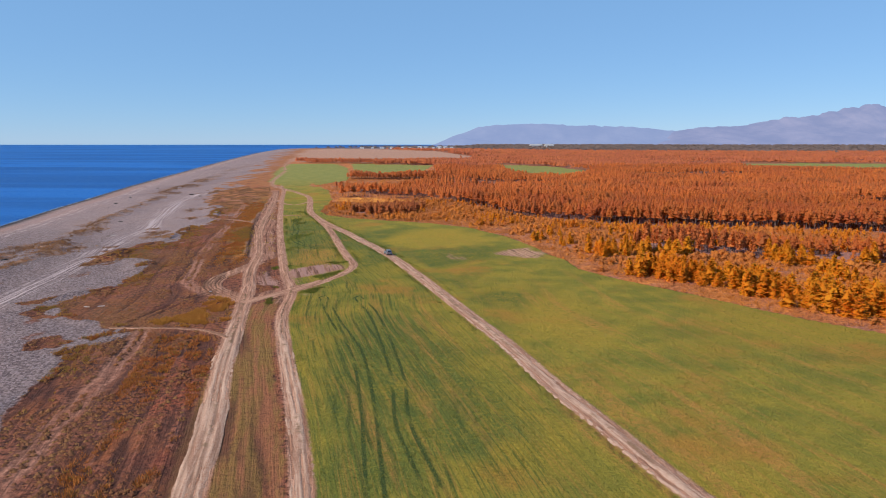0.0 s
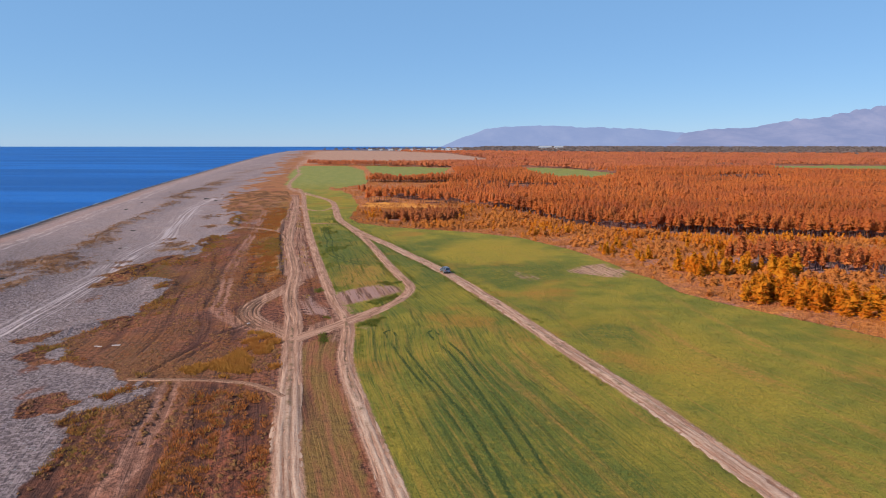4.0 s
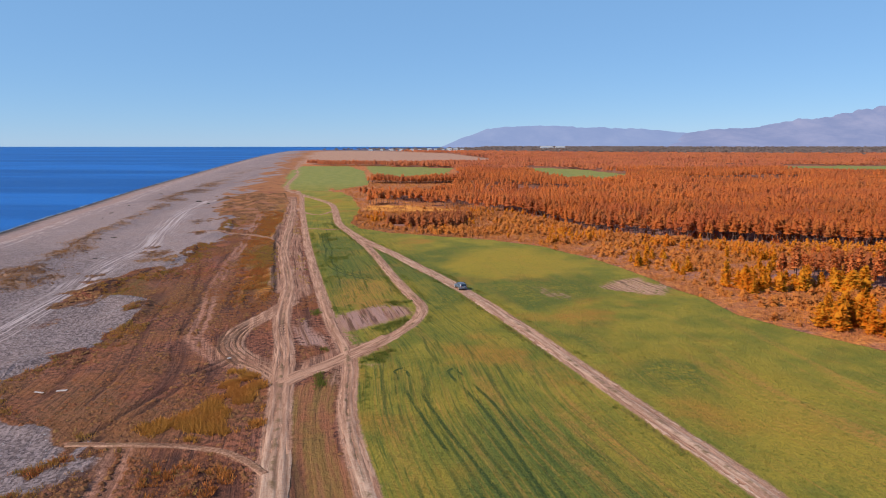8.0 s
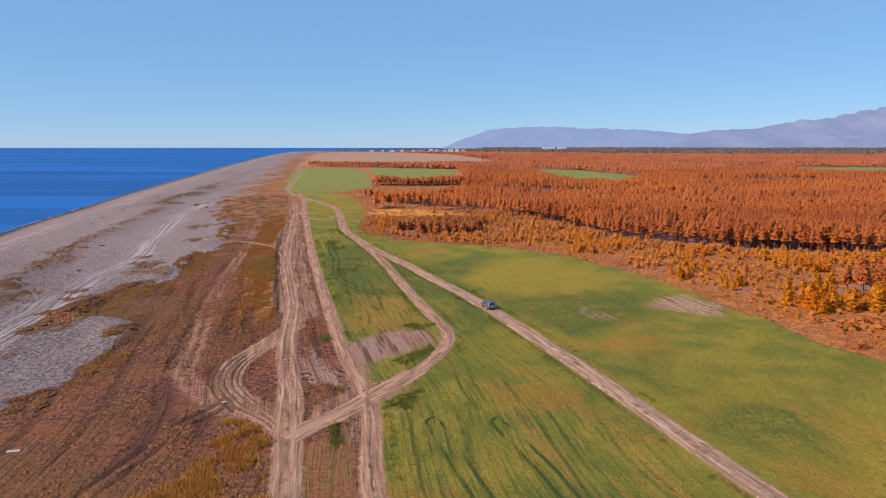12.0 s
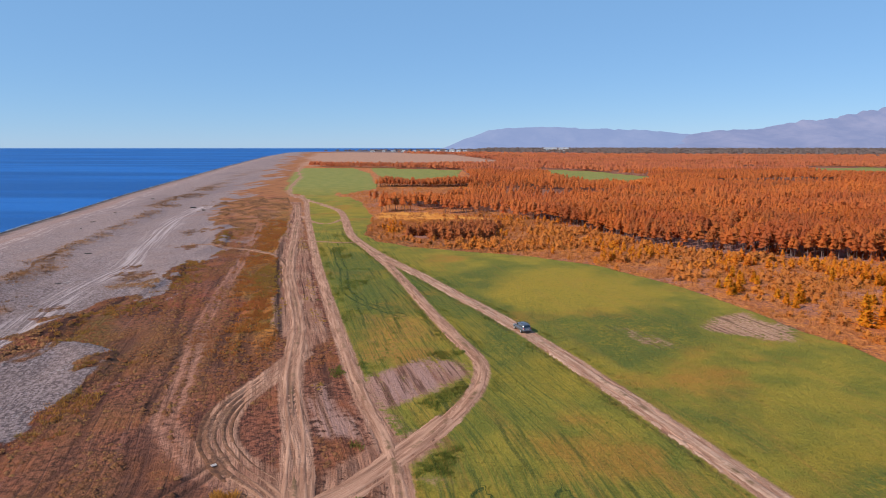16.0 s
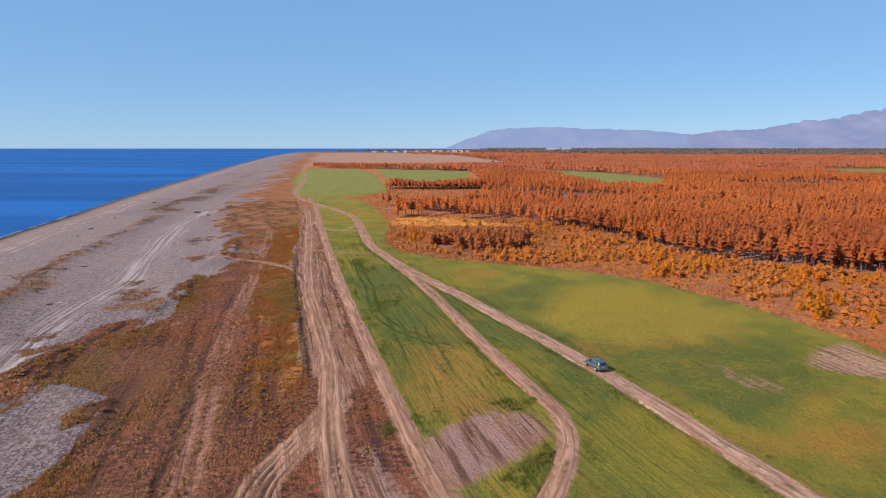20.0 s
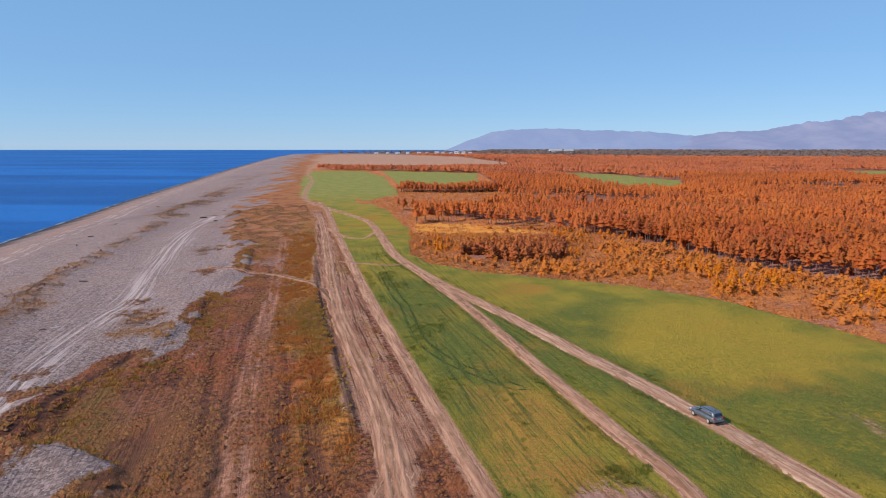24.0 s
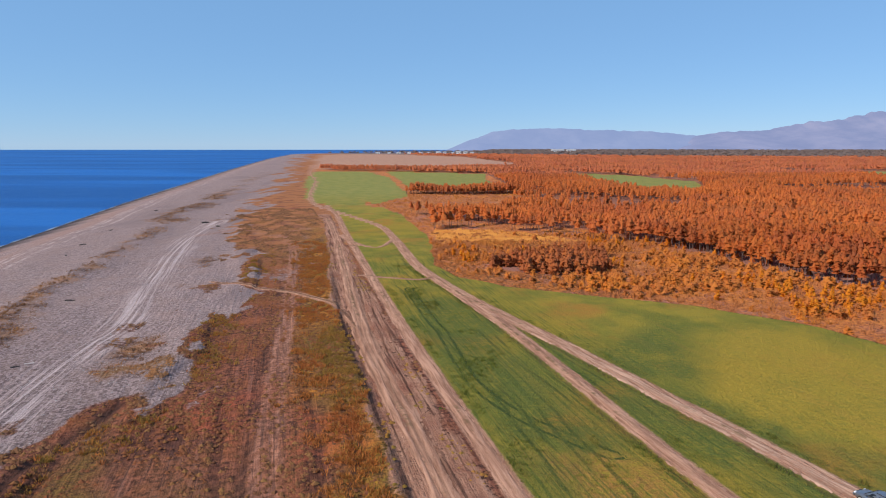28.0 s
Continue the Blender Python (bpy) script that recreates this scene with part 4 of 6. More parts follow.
tagged(new("foam", foam_mesh), "thin white line of foam along the shingle beach", "foam", kind="structure")


# ---- tracks ----
def track(name, key, label, lift, pairs=(0.0,), rut_depth=0.10, wear=1.0, ragged=0.16):
    """A worn wheel track: a strip with sunken ruts and ragged edges that sink into the ground."""
    line = curve_points(TRACKS[key][0], 0.6)
    line = line[(line[:, 1] > 30)]
    half = TRACKS[key][1]
    go = np.gradient(line, axis=0)
    go /= np.hypot(*go.T)[:, None]
    side = np.stack([go[:, 1], -go[:, 0]], -1)
    run = np.arange(len(line)) * 0.6
    across = np.linspace(-1, 1, 19)
    wide_l = half * (1 + ragged * fbm(run / 5, run * 0 + lift * 900, 4, 2))
    wide_r = half * (1 + ragged * fbm(run / 5, run * 0 + lift * 500, 4, 7))
    sway = 0.18 * fbm(run / 12, run * 0 + 3.3, 3, 5)
    s = np.where(across[None] < 0, across[None] * wide_l[:, None], across[None] * wide_r[:, None])
    px, py = line[:, :1] + side[:, :1] * s, line[:, 1:] + side[:, 1:] * s
    rut = np.zeros(s.shape)
    for c in pairs:
        for w in (-0.78, 0.78):
            d = s - (c + w + sway[:, None])
            rut = np.maximum(rut, np.exp(-(d / 0.2) ** 2) * (0.35 + 0.65 * value_noise(run / 4, run * 0 + c * 7 + w)[:, None]))
    if key == "right":
        rut = np.maximum(rut, np.exp(-((s - 0.1 - 0.6 * sway[:, None]) / 0.13) ** 2) * ramp(value_noise(run / 5, run * 0 + 9.1), 0.2, 0.45)[:, None] * ramp(line[:, 1], 150, 125)[:, None])
    # where ruts are deep and take the painted shadow
    deep = np.zeros(s.shape) + 0.8 * (key == "loop")
    if key == "left":
        here = (ramp(line[:, 1], 128, 134) * ramp(line[:, 1], 158, 150))[:, None]
        for w in (-1.25, 0.15):
            rut = np.maximum(rut, here * np.exp(-((s - w - sway[:, None]) / 0.2) ** 2))
        deep = np.maximum(deep, here)
    crown = np.exp(-((s - sway[:, None]) / 0.32) ** 2) * ramp(value_noise(run / 9, run * 0 + 5.5), 0.35, 0.6)[:, None]
    rim = np.abs(across)[None] ** 6
    pz = height(px, py) + lift - (rut_depth + 0.18 * deep * (key == "left")) * rut + 0.035 * crown - 0.14 * rim + 0.03 * fbm(px / 0.7, py / 0.7, 2, 4)
    me = mesh_from(name, np.stack([px, py, pz], -1).reshape(-1, 3), grid_faces(*s.shape), TRACK, True)
    cover(me, "rut", rut)
    cover(me, "rut_shade", deep)
    cover(me, "crown", crown)
    cover(me, "sandy", 0.75 * ramp(py, 128, 92) * (key in ("left", "right", "main")) + 0.5 * (key == "main") * ramp(py, 92, 128) * ramp(py, 250, 200))
    near_wheel = np.max([np.exp(-((s - (c + w + sway[:, None])) / 0.4) ** 2) for c in pairs for w in (-0.78, 0.78)], axis=0)
    patchy = ramp(value_noise(run / 11, run * 0 + lift * 700), 0.2, 0.6)[:, None]
    cover(me, "wear", np.clip(wear + (1 - wear) * near_wheel * (0.35 + 0.65 * patchy), 0, 1) - 0.5 * rim)
    cover_vector(me, "flow", np.stack([s + 40 * lift, run[:, None] + 0 * s, 0 * s], -1))
    return tagged(new(name, me), label, "dirt track", kind="structure")


track("road_1", "main", "pale dirt road with twin wheel ruts across the meadow", 0.030, ragged=0.07)
track("road_2", "branch", "rutted brown dirt track branching off in a bend", 0.040)
track("road_3", "right", "sandy twin-rut track along the meadow's edge", 0.045)
track("road_4", "left", "wide sandy track beside brown weeds", 0.055, (-0.5, 0.45))
track("road_5", "crossing", "short worn link between two sandy tracks", 0.064)
track("road_6", "loop", "deeply rutted curve of brown earth", 0.050, (-0.85, 0.0, 0.8), 0.36, 0.25)
track("road_8", "side", "narrow pale track towards the shingle beach", 0.059, wear=0.45)
track("road_7", "join", "narrow pale link from the track into the meadow", 0.069, wear=0.5)
track("road_10", "join_far", "pale link between the dirt road and the worn ground", 0.062)
track("road_9", "join_west", "pale link from the track to the beach", 0.026, wear=0.35)


# ---- small growth, scattered over the land ----
def scatter(name, xy, shapes, sizes, material, label, category, sink=0.03, kind="stuff", tall=None):
    """Many small copies of a few shapes joined into one mesh."""
    pick = rng.randint(0, len(shapes), len(xy))
    turn = rng.rand(len(xy)) * 2 * np.pi
    ground_z = height(xy[:, 0], xy[:, 1])
    tall = np.ones(len(xy)) if tall is None else tall
    all_v, all_f, who, start = [], [], [], 0
    for k, (v, f) in enumerate(shapes):
        me = np.nonzero(pick == k)[0]
        if not len(me):
            continue
        c, s = np.cos(turn[me])[:, None], np.sin(turn[me])[:, None]
        size = sizes[me][:, None]
        p = np.stack([xy[me, :1] + size * (c * v[:, 0] - s * v[:, 1]), xy[me, 1:] + size * (s * v[:, 0] + c * v[:, 1]),
                      ground_z[me][:, None] - sink + size * v[:, 2] * tall[me][:, None]], -1)
        all_v.append(p.reshape(-1, 3))
        who.append(np.repeat(rng.rand(len(me)), len(v)))
        all_f.append((f[None] + (np.arange(len(me)) * len(v))[:, None, None]).reshape(-1, f.shape[1]) + start)
        start += p.shape[0] * p.shape[1]
    ob = new(name, mesh_from(name, np.vstack(all_v), np.vstack(all_f), material))
    cover(ob.data, "who", np.concatenate(who))
    return tagged(ob, label, category, kind=kind)


def tuft(blades, spread, lean, width, seed):
    """A tuft of thin tapered blades, one unit high."""
    r = np.random.RandomState(seed)
    v, f = [], []
    for k in range(blades):
        a, d = r.rand() * 6.28, spread * math.sqrt(r.rand())
        base = np.array([d * math.cos(a), d * math.sin(a), 0])
        b = a + r.normal(0, 0.8)
        tip = base + np.array([lean * math.cos(b) * r.rand(), lean * math.sin(b) * r.rand(), 0.55 + 0.45 * r.rand()])
        e = r.rand() * 6.28
        w = np.array([math.cos(e), math.sin(e), 0]) * width * (0.6 + 0.8 * r.rand())
        v += [base - w, base + w, tip]
        f.append([3 * k, 3 * k + 1, 3 * k + 2])
    return np.array(v), np.array(f)


def random_points(n, x0, x1, y0, y1):
    return np.c_[x0 + (x1 - x0) * rng.rand(n), y0 + (y1 - y0) * rng.rand(n)]


def in_view(p, slack=8):
    """Points that lie somewhere in the strip of land the flight looks over."""
    return (p[:, 0] > -28 - 0.72 * p[:, 1] - slack) & (p[:, 0] < 14 + 0.72 * p[:, 1] + slack)


def clod(seed, blades):
    """A low lump of earth and matted stems with a few blades leaning out of it."""
    r = np.random.RandomState(seed)
    a = np.sort(r.rand(6)) * 0.6 + np.arange(6) * 1.05
    d = 0.55 + 0.4 * r.rand(6)
    v = np.c_[d * np.cos(a), d * np.sin(a), -0.1 + 0.06 * r.rand(6)]
    v = np.vstack([v, [r.normal(0, 0.12), r.normal(0, 0.12), 0.32 + 0.2 * r.rand()]])
    f = np.array([[k, (k + 1) % 6, 6] for k in range(6)])
    bv, bf = tuft(blades, 0.7, 1.2, 0.13, seed)
    return np.vstack([v, bv * (1, 1, 0.5)]), np.vstack([f, bf + 7])


weed_shapes = [clod(s, 5) for s in range(7)]
grass_shapes = [tuft(6, 0.6, 0.45, 0.09, s + 20) for s in range(5)]
bush_shapes = [tuft(14, 0.42, 0.4, 0.14, s + 40) for s in range(5)]

low_bush_shapes = [tuft(12, 0.75, 0.7, 0.1, s + 60) for s in range(6)]

p = random_points(105000, -100, -12, 44, 300)
cz = land(p)
open_soil = (cz["gravel"] < 0.4) & (cz["green"] < 0.4) & (cz["dirt"] < 0.35) & (cz["bare"] < 0.3) & (cz["faint"] < 0.4) & (cz["cut"] < 0.3) & in_view(p)
thick = value_noise(p[:, 0] / 5, p[:, 1] / 8, 2) + 0.35 * value_noise(cz["across"] / 0.9, p[:, 1] / 9, 6) - 0.4 * cz["furrow"]
keep = open_soil & (rng.rand(len(p)) < ramp(thick, 0.35, 0.95) * (1 - cz["strip"]))
scatter("dry_weeds", p[keep], weed_shapes, 0.16 + 0.4 * rng.rand(keep.sum()) ** 2, WEEDS, "dry brown and rust weeds on bare soil", "weeds")

# taller orange weeds on the banks and in rows
p = random_points(200000, -100, -12, 44, 330)
cz = land(p)
left = signed_distance(p[:, 0], p[:, 1], LINES["left"], 60.0)
stand = 1.3 * cz["hedge"]
stand = np.maximum(stand, inside(p[:, 0], p[:, 1], [(-26, 56), (-31, 84), (-36, 102), (-45, 103), (-39, 72), (-33, 50)]) * ramp(value_noise(left / 1.1, p[:, 1] / 14, 3), 0.35, 0.65))
stand = np.maximum(stand, 0.65 * ramp(edge_of(p[:, 1], GRAVEL) - p[:, 0] + 5 * (value_noise(p[:, 0] / 6, p[:, 1] / 8, 63) - 0.5), -8, -2.5) * ramp(value_noise(p[:, 0] / 3.5, p[:, 1] / 5, 64), 0.25, 0.5) * ramp(edge_of(p[:, 1], GRAVEL) - p[:, 0], 1.5, -0.5) * ramp(p[:, 1], 60, 100))
keep = (cz["gravel"] < 0.6) & (cz["dirt"] < 0.3) & (cz["faint"] < 0.5) & (cz["bare"] < 0.4) & in_view(p) & (rng.rand(len(p)) < stand * ramp(value_noise(p[:, 0] / 1.6, p[:, 1] / 2.2, 5), 0.2, 0.7))
dull = rng.rand(len(p)) < np.maximum(cz["olive"], np.where(edge_of(p[:, 1], GRAVEL) - p[:, 0] > -10, 0.8, 0.12))
patch, keep = keep & dull, keep & ~dull
scatter("olive_weeds", p[patch], low_bush_shapes, 0.2 + 0.38 * rng.rand(patch.sum()) ** 1.5, OLIVE, "olive and straw weeds on the bank and the shingle's edge", "weeds")
scatter("orange_weeds", p[keep], low_bush_shapes, 0.2 + 0.4 * rng.rand(keep.sum()) ** 1.5, HEDGE, "tall orange and olive weeds along the sandy track", "weeds")

# thin weeds that grow back on the worn ground
p = random_points(40000, -112, -40, 150, 400)
cz = land(p)
grown_over = ramp(value_noise(cz["across"] / 2.2, p[:, 1] / 13, 51) + 0.5 * (value_noise(p[:, 0] / 1.3, p[:, 1] / 2, 52) - 0.5), 0.56, 0.78)
keep = (cz["bare"] > 0.3) & (cz["dirt"] < 0.35) & (cz["across"] < -0.5) & (rng.rand(len(p)) < 0.5 * grown_over)
scatter("track_weeds", p[keep], weed_shapes, 0.2 + 0.3 * rng.rand(keep.sum()), OLIVE, "thin olive weeds on the worn ground between tracks", "weeds")

p = random_points(9000, -50, -34, 106, 132)
cz = land(p)
clumpy = soft_inside(p[:, 0], p[:, 1], [(-36.5, 112), (-40.5, 128), (-45, 128), (-44, 118), (-49, 110.5), (-43, 108.5)], 2.5) * ramp(value_noise(p[:, 0] / 1.8, p[:, 1] / 2.4, 5), 0.38, 0.62)
keep = (cz["dirt"] < 0.4) & (rng.rand(len(p)) < clumpy)
scatter("yellow_weeds", p[keep], low_bush_shapes, 0.3 + 0.4 * rng.rand(keep.sum()), YELLOW, "yellow and ochre weeds beside the sandy track", "weeds")

p = random_points(190000, -60, 120, 44, 290)
cz = land(p)
keep = (cz["green"] > 0.55) & (cz["dirt"] < 0.3) & (cz["bare"] < 0.3) & in_view(p) & (rng.rand(len(p)) < ramp(260 - p[:, 1], 0, 190) * 0.85 + 0.15)
scatter("meadow_grass", p[keep], grass_shapes, 0.1 + 0.17 * rng.rand(keep.sum()), GRASS, "short green and yellowing meadow grass", "grass")

# lush tufts where the wheels leave an edge
lush_shapes = [tuft(10, 0.9, 0.5, 0.09, s + 90) for s in range(5)]
p = random_points(120000, -62, 6, 90, 290)
cz = land(p)
verge = 0.3 * ramp(np.abs(cz["track_gap"] - 0.9), 0.9, 0.1) * (cz["green"] > 0.3) * ramp(value_noise(p[:, 0] / 5, p[:, 1] / 5, 3), 0.4, 0.7)
for poly in ([(-34, 160), (-31, 163), (-27, 167), (-22.5, 167), (-30, 158)], [(-29, 148), (-26.5, 153), (-24, 157), (-23, 153), (-27, 146)],
             [(-35.5, 139), (-33, 143), (-32, 139), (-34, 133)], [(-34, 127), (-31.5, 131), (-31.5, 124), (-33, 121)], [(-28, 136), (-24, 138), (-26, 130), (-29, 129)],
             [(-47, 204), (-45, 207), (-52.5, 190), (-51, 197)], [(-53, 196), (-50, 199), (-49, 193), (-52, 190)], [(-41, 160), (-37, 163), (-36.5, 159), (-40, 156)]):
    verge = np.maximum(verge, inside(p[:, 0], p[:, 1], poly) * 1.0)
between = (cz["green"] > 0.5) * ramp(cz["across"], 13, 9) * ramp(p[:, 1], 140, 160)
verge = np.maximum(verge, between * ramp(fbm(p[:, 0] / 3, p[:, 1] / 6, 4, 75), 0.0, 0.7) * 0.4 * (1 - cz["ochre"]) * (1 - cz["press"]))
keep = (cz["dirt"] < 0.45) & (cz["bare"] < 0.35) & (rng.rand(len(p)) < verge * 0.9)
scatter("tall_grass", p[keep], lush_shapes, 0.2 + 0.3 * rng.rand(keep.sum()), LUSH, "lush tall green grass at the edge of the ruts", "grass")

# scrub of the heath before the wood
p = np.vstack([random_points(70000, -60, 160, 95, 330), random_points(9000, -120, 60, 330, 560)])
cz = land(p)
keep = (cz["heath"] > 0.5) & (cz["green"] < 0.4) & in_view(p) & (rng.rand(len(p)) < 0.35 + 0.65 * ramp(value_noise(p[:, 0] / 6, p[:, 1] / 6, 4), 0.35, 0.6)) & (cz["litter"] < 0.6)
scatter("heath_scrub", p[keep], low_bush_shapes, 0.35 + 0.5 * rng.rand(keep.sum()) ** 2 + 0.25 * (p[keep][:, 1] > 300), HEATHER, "pinkish orange heath scrub before the wood", "scrub")

# dry grass on the beach ridge
p = random_points(90000, -200, -80, 110, 520)
cz = land(p)
keep = (cz["gravel"] > 0.5) & (rng.rand(len(p)) < cz["dune"] * (0.7 + 0.6 * ramp(p[:, 1], 260, 200))) & (cz["beach_run"] < 0.3)
scatter("dune_grass", p[keep], low_bush_shapes, 0.2 + 0.36 * rng.rand(keep.sum()), DUNE_WEEDS, "dry straw and brown grass on the shingle ridge", "grass")

p = random_points(60000, -145, -70, 150, 440)
cz = land(p)
away = edge_of(p[:, 1], GRAVEL) - p[:, 0]
keep = (cz["gravel"] < 0.55) & (cz["dirt"] < 0.3) & (cz["faint"] < 0.4) & ((away > 0) | (p[:, 1] > 300)) & (cz["across"] < -8) & (rng.rand(len(p)) < ramp(value_noise(p[:, 0] / 3, p[:, 1] / 5, 57), 0.3, 0.6))
scatter("shingle_weeds", p[keep], weed_shapes, 0.25 + 0.5 * rng.rand(keep.sum()) ** 2, DUNE_WEEDS, "brown and straw weeds in patches on the shingle", "weeds")

# loose stones
stone = np.array([[0.5, 0.05, 0], [0.1, 0.42, 0.02], [-0.48, 0.1, 0], [-0.05, -0.4, 0.03], [0.02, 0.05, 0.34], [0, 0, -0.3]])
stone_f = np.array([[0, 1, 4], [1, 2, 4], [2, 3, 4], [3, 0, 4], [1, 0, 5], [2, 1, 5], [3, 2, 5], [0, 3, 5]])
p = random_points(17000, -150, -48, 46, 280)
cz = land(p)
keep = (cz["gravel"] > 0.45) & in_view(p) & (p[:, 0] > edge_of(p[:, 1], SHORE) + 12)
scatter("loose_stones", p[keep], [(stone, stone_f), (stone * (0.8, 1.3, 0.8), stone_f)], 0.1 + 0.24 * rng.rand(keep.sum()) ** 3, PEBBLE, "grey rounded beach stones on the shingle", "stones", 0.0)


# ---- larches ----
def clump(v, f, at, along, size, r, cross=2):
    """A spray of needles: crossed long lozenges."""
    along = along / np.linalg.norm(along)
    for k in range(cross):
        w = np.cross(along, r.normal(0, 1, 3) * (0.5, 0.5, 1.0) + (0, 0, 0.9))
        w /= np.linalg.norm(w) + 1e-6
        w *= size * (0.17 + 0.1 * r.rand())
        n = len(v)
        v += [at - along * size * 0.5, at + w * (0.8 + 0.4 * r.rand()), at + along * size * (0.5 + 0.3 * r.rand()), at - w * (0.8 + 0.4 * r.rand())]
        f.append([n, n + 1, n + 2, n + 3])


def larch_shape(seed, tall, wide, bare, whorls, arms, sprays, size, cross=2, limbs=True, taper=0.75):
    """Needles (quads) and wood (quads) of one larch."""
    r = np.random.RandomState(seed)
    v, f, wv, wf = [], [], [], []
    bend = r.normal(0, 0.012 * tall, 2)

    def stem(t):
        return np.array([bend[0] * math.sin(t * 2.6), bend[1] * math.sin(t * 2.1), tall * t])

    def pole(a, b, ra, rb, n):
        way = (b - a) / np.linalg.norm(b - a)
        e = np.cross(way, (0.3, 0.9, 0.1) if abs(way[2]) > 0.7 else (0, 0, 1))
        e /= np.linalg.norm(e)
        g = np.cross(way, e)
        s = len(wv)
        for p, q in ((a, ra), (b, rb)):
            for k in range(n):
                t = 2 * math.pi * k / n
                wv.append(p + q * (e * math.cos(t) + g * math.sin(t)))
        for k in range(n):
            wf.append([s + k, s + (k + 1) % n, s + n + (k + 1) % n, s + n + k])

    n = 5 if limbs else 1
    for k in range(n):
        pole(stem(k / n) - (0, 0, 0.25 * (k == 0)), stem((k + 1) / n), 0.015 * tall * (1 - k / n / 1.06), 0.015 * tall * (1 - (k + 1) / n / 1.06), 6 if limbs else 3)
    for k in range(whorls):
        t = bare + (1 - bare) * (k + r.rand() * 0.7) / whorls
        reach = wide * (1 - (t - bare) / (1.04 - bare)) ** taper * (0.55 + 0.6 * r.rand()) * (0.7 + 0.3 * min(1, (t - bare) * 6 + 0.4))
        for j in range(arms):
            a = 6.28 * (j + r.rand()) / arms
            out = np.array([math.cos(a), math.sin(a), 0.28 - 0.25 * r.rand()])
            length = reach * (0.55 + 0.6 * r.rand())
            root = stem(min(t, 0.99))
            tip = root + out * length
            if length > 0.3 and (limbs or (k + j) % 8 == 0):
                pole(root, tip, 0.022, 0.006, 3)
            for q in range(sprays):
                u = (q + 0.5 + 0.5 * r.rand()) / sprays
                at = root + (tip - root) * u + r.normal(0, 0.05, 3) - (0, 0, 0.1 * u * length)
                clump(v, f, at, out + r.normal(0, 0.45, 3) * (1, 1, 0.5), size * (0.75 + 0.5 * r.rand()), r, cross)
    clump(v, f, stem(0.98 if limbs else 0.93), np.array([0.05, 0.05, 1]), size * 1.1 if limbs else 0.5, r, cross)
    return np.array(v), np.array(f), np.array(wv), np.array(wf)


def tiered_crown(seed, tall, wide, bare, tiers, points, taper=0.8, boughs=30, lean=0.03):
    """A larch crown as triangles: a loose body of a few skirts, and many flat boughs that reach out of it."""
    r = np.random.RandomState(seed)
    v, f = [], []
    bend = r.normal(0, lean * tall, 2)

    def reach(t):
        return wide * (1 - 0.94 * t ** 1.25) ** taper

    for k in range(tiers):
        t = k / tiers
        rim = tall * (bare + (1 - bare) * t)
        top = tall * (bare + (1 - bare) * min(0.98, (k + 1.6) / tiers))
        mid = np.array([bend[0] * t + r.normal(0, 0.1 * wide), bend[1] * t + r.normal(0, 0.1 * wide), 0])
        n, turn = len(v), r.rand() * 6.28
        v.append(mid + (0, 0, top))
        for j in range(points):
            a = turn + 6.28 * (j + 0.5 * r.rand()) / points
            d = 0.68 * reach(t) * (0.7 + 0.5 * r.rand())
            v.append(mid + (d * math.cos(a), d * math.sin(a), rim + 0.3 * reach(t) * (r.rand() - 0.4)))
            f.append([n, n + 1 + j, n + 1 + (j + 1) % points])
    for k in range(boughs):
        t = ((k + r.rand()) / boughs) ** 1.15 * 0.97
        a, d = r.rand() * 6.28, reach(t)
        out = np.array([math.cos(a), math.sin(a), 0.35 * r.rand() - 0.05])
        at = out * (d * 0.35) * (1, 1, 0) + (bend[0] * t, bend[1] * t, tall * (bare + (1 - bare) * t))
        side = np.array([-out[1], out[0], r.normal(0, 0.5)]) * (0.12 * wide + 0.16 * d)
        n = len(v)
        v += [at - side, at + side, at + out * d * (0.45 + 0.45 * r.rand()) + (0, 0, 0.06 * tall * (1 - bare) * r.rand())]
        f.append([n, n + 1, n + 2])
    return np.array(v), np.array(f)


def pole_shape(tall):
    """A slim bare trunk, three-sided, as quads."""
    ring = [(math.cos(a), math.sin(a)) for a in (0.3, 2.4, 4.5)]
    v = [(0.015 * tall * c, 0.015 * tall * s, -0.2) for c, s in ring] + [(0.008 * tall * c, 0.008 * tall * s, 0.7 * tall) for c, s in ring]
    return np.array(v), np.array([[k, (k + 1) % 3, 3 + (k + 1) % 3, 3 + k] for k in range(3)])


def larch_thing(seed, tall, wide, bare, needles, label, whorls=13):
    v, f, wv, wf = larch_shape(seed, tall, wide, bare, whorls, 6, 3, 0.62)
    tree = new("larch_tree")
    trunk = new("trunk", mesh_from("trunk", wv, wf, BARK))
    bv, bf = tiered_crown(seed + 700, tall, 0.8 * wide, max(bare, 0.03), 5, 8, 0.7, 90, 0.01)
    f = np.vstack([f[:, :3], f[:, (0, 2, 3)], bf + len(v)])
    crown = new("crown", mesh_from("crown", np.vstack([v, bv]), f, needles))
    trunk.parent = crown.parent = tree
    return tagged(tree, label, "tree", "larches before the wood")


def grid_points(x0, x1, y0, y1, gap):
    """Jittered places, about one per gap by gap."""
    a, b = np.meshgrid(np.arange(x0, x1, gap), np.arange(y0, y1, gap))
    p = np.c_[a.ravel(), b.ravel()]
    return p + (rng.rand(len(p), 2) - 0.5) * gap * 1.1


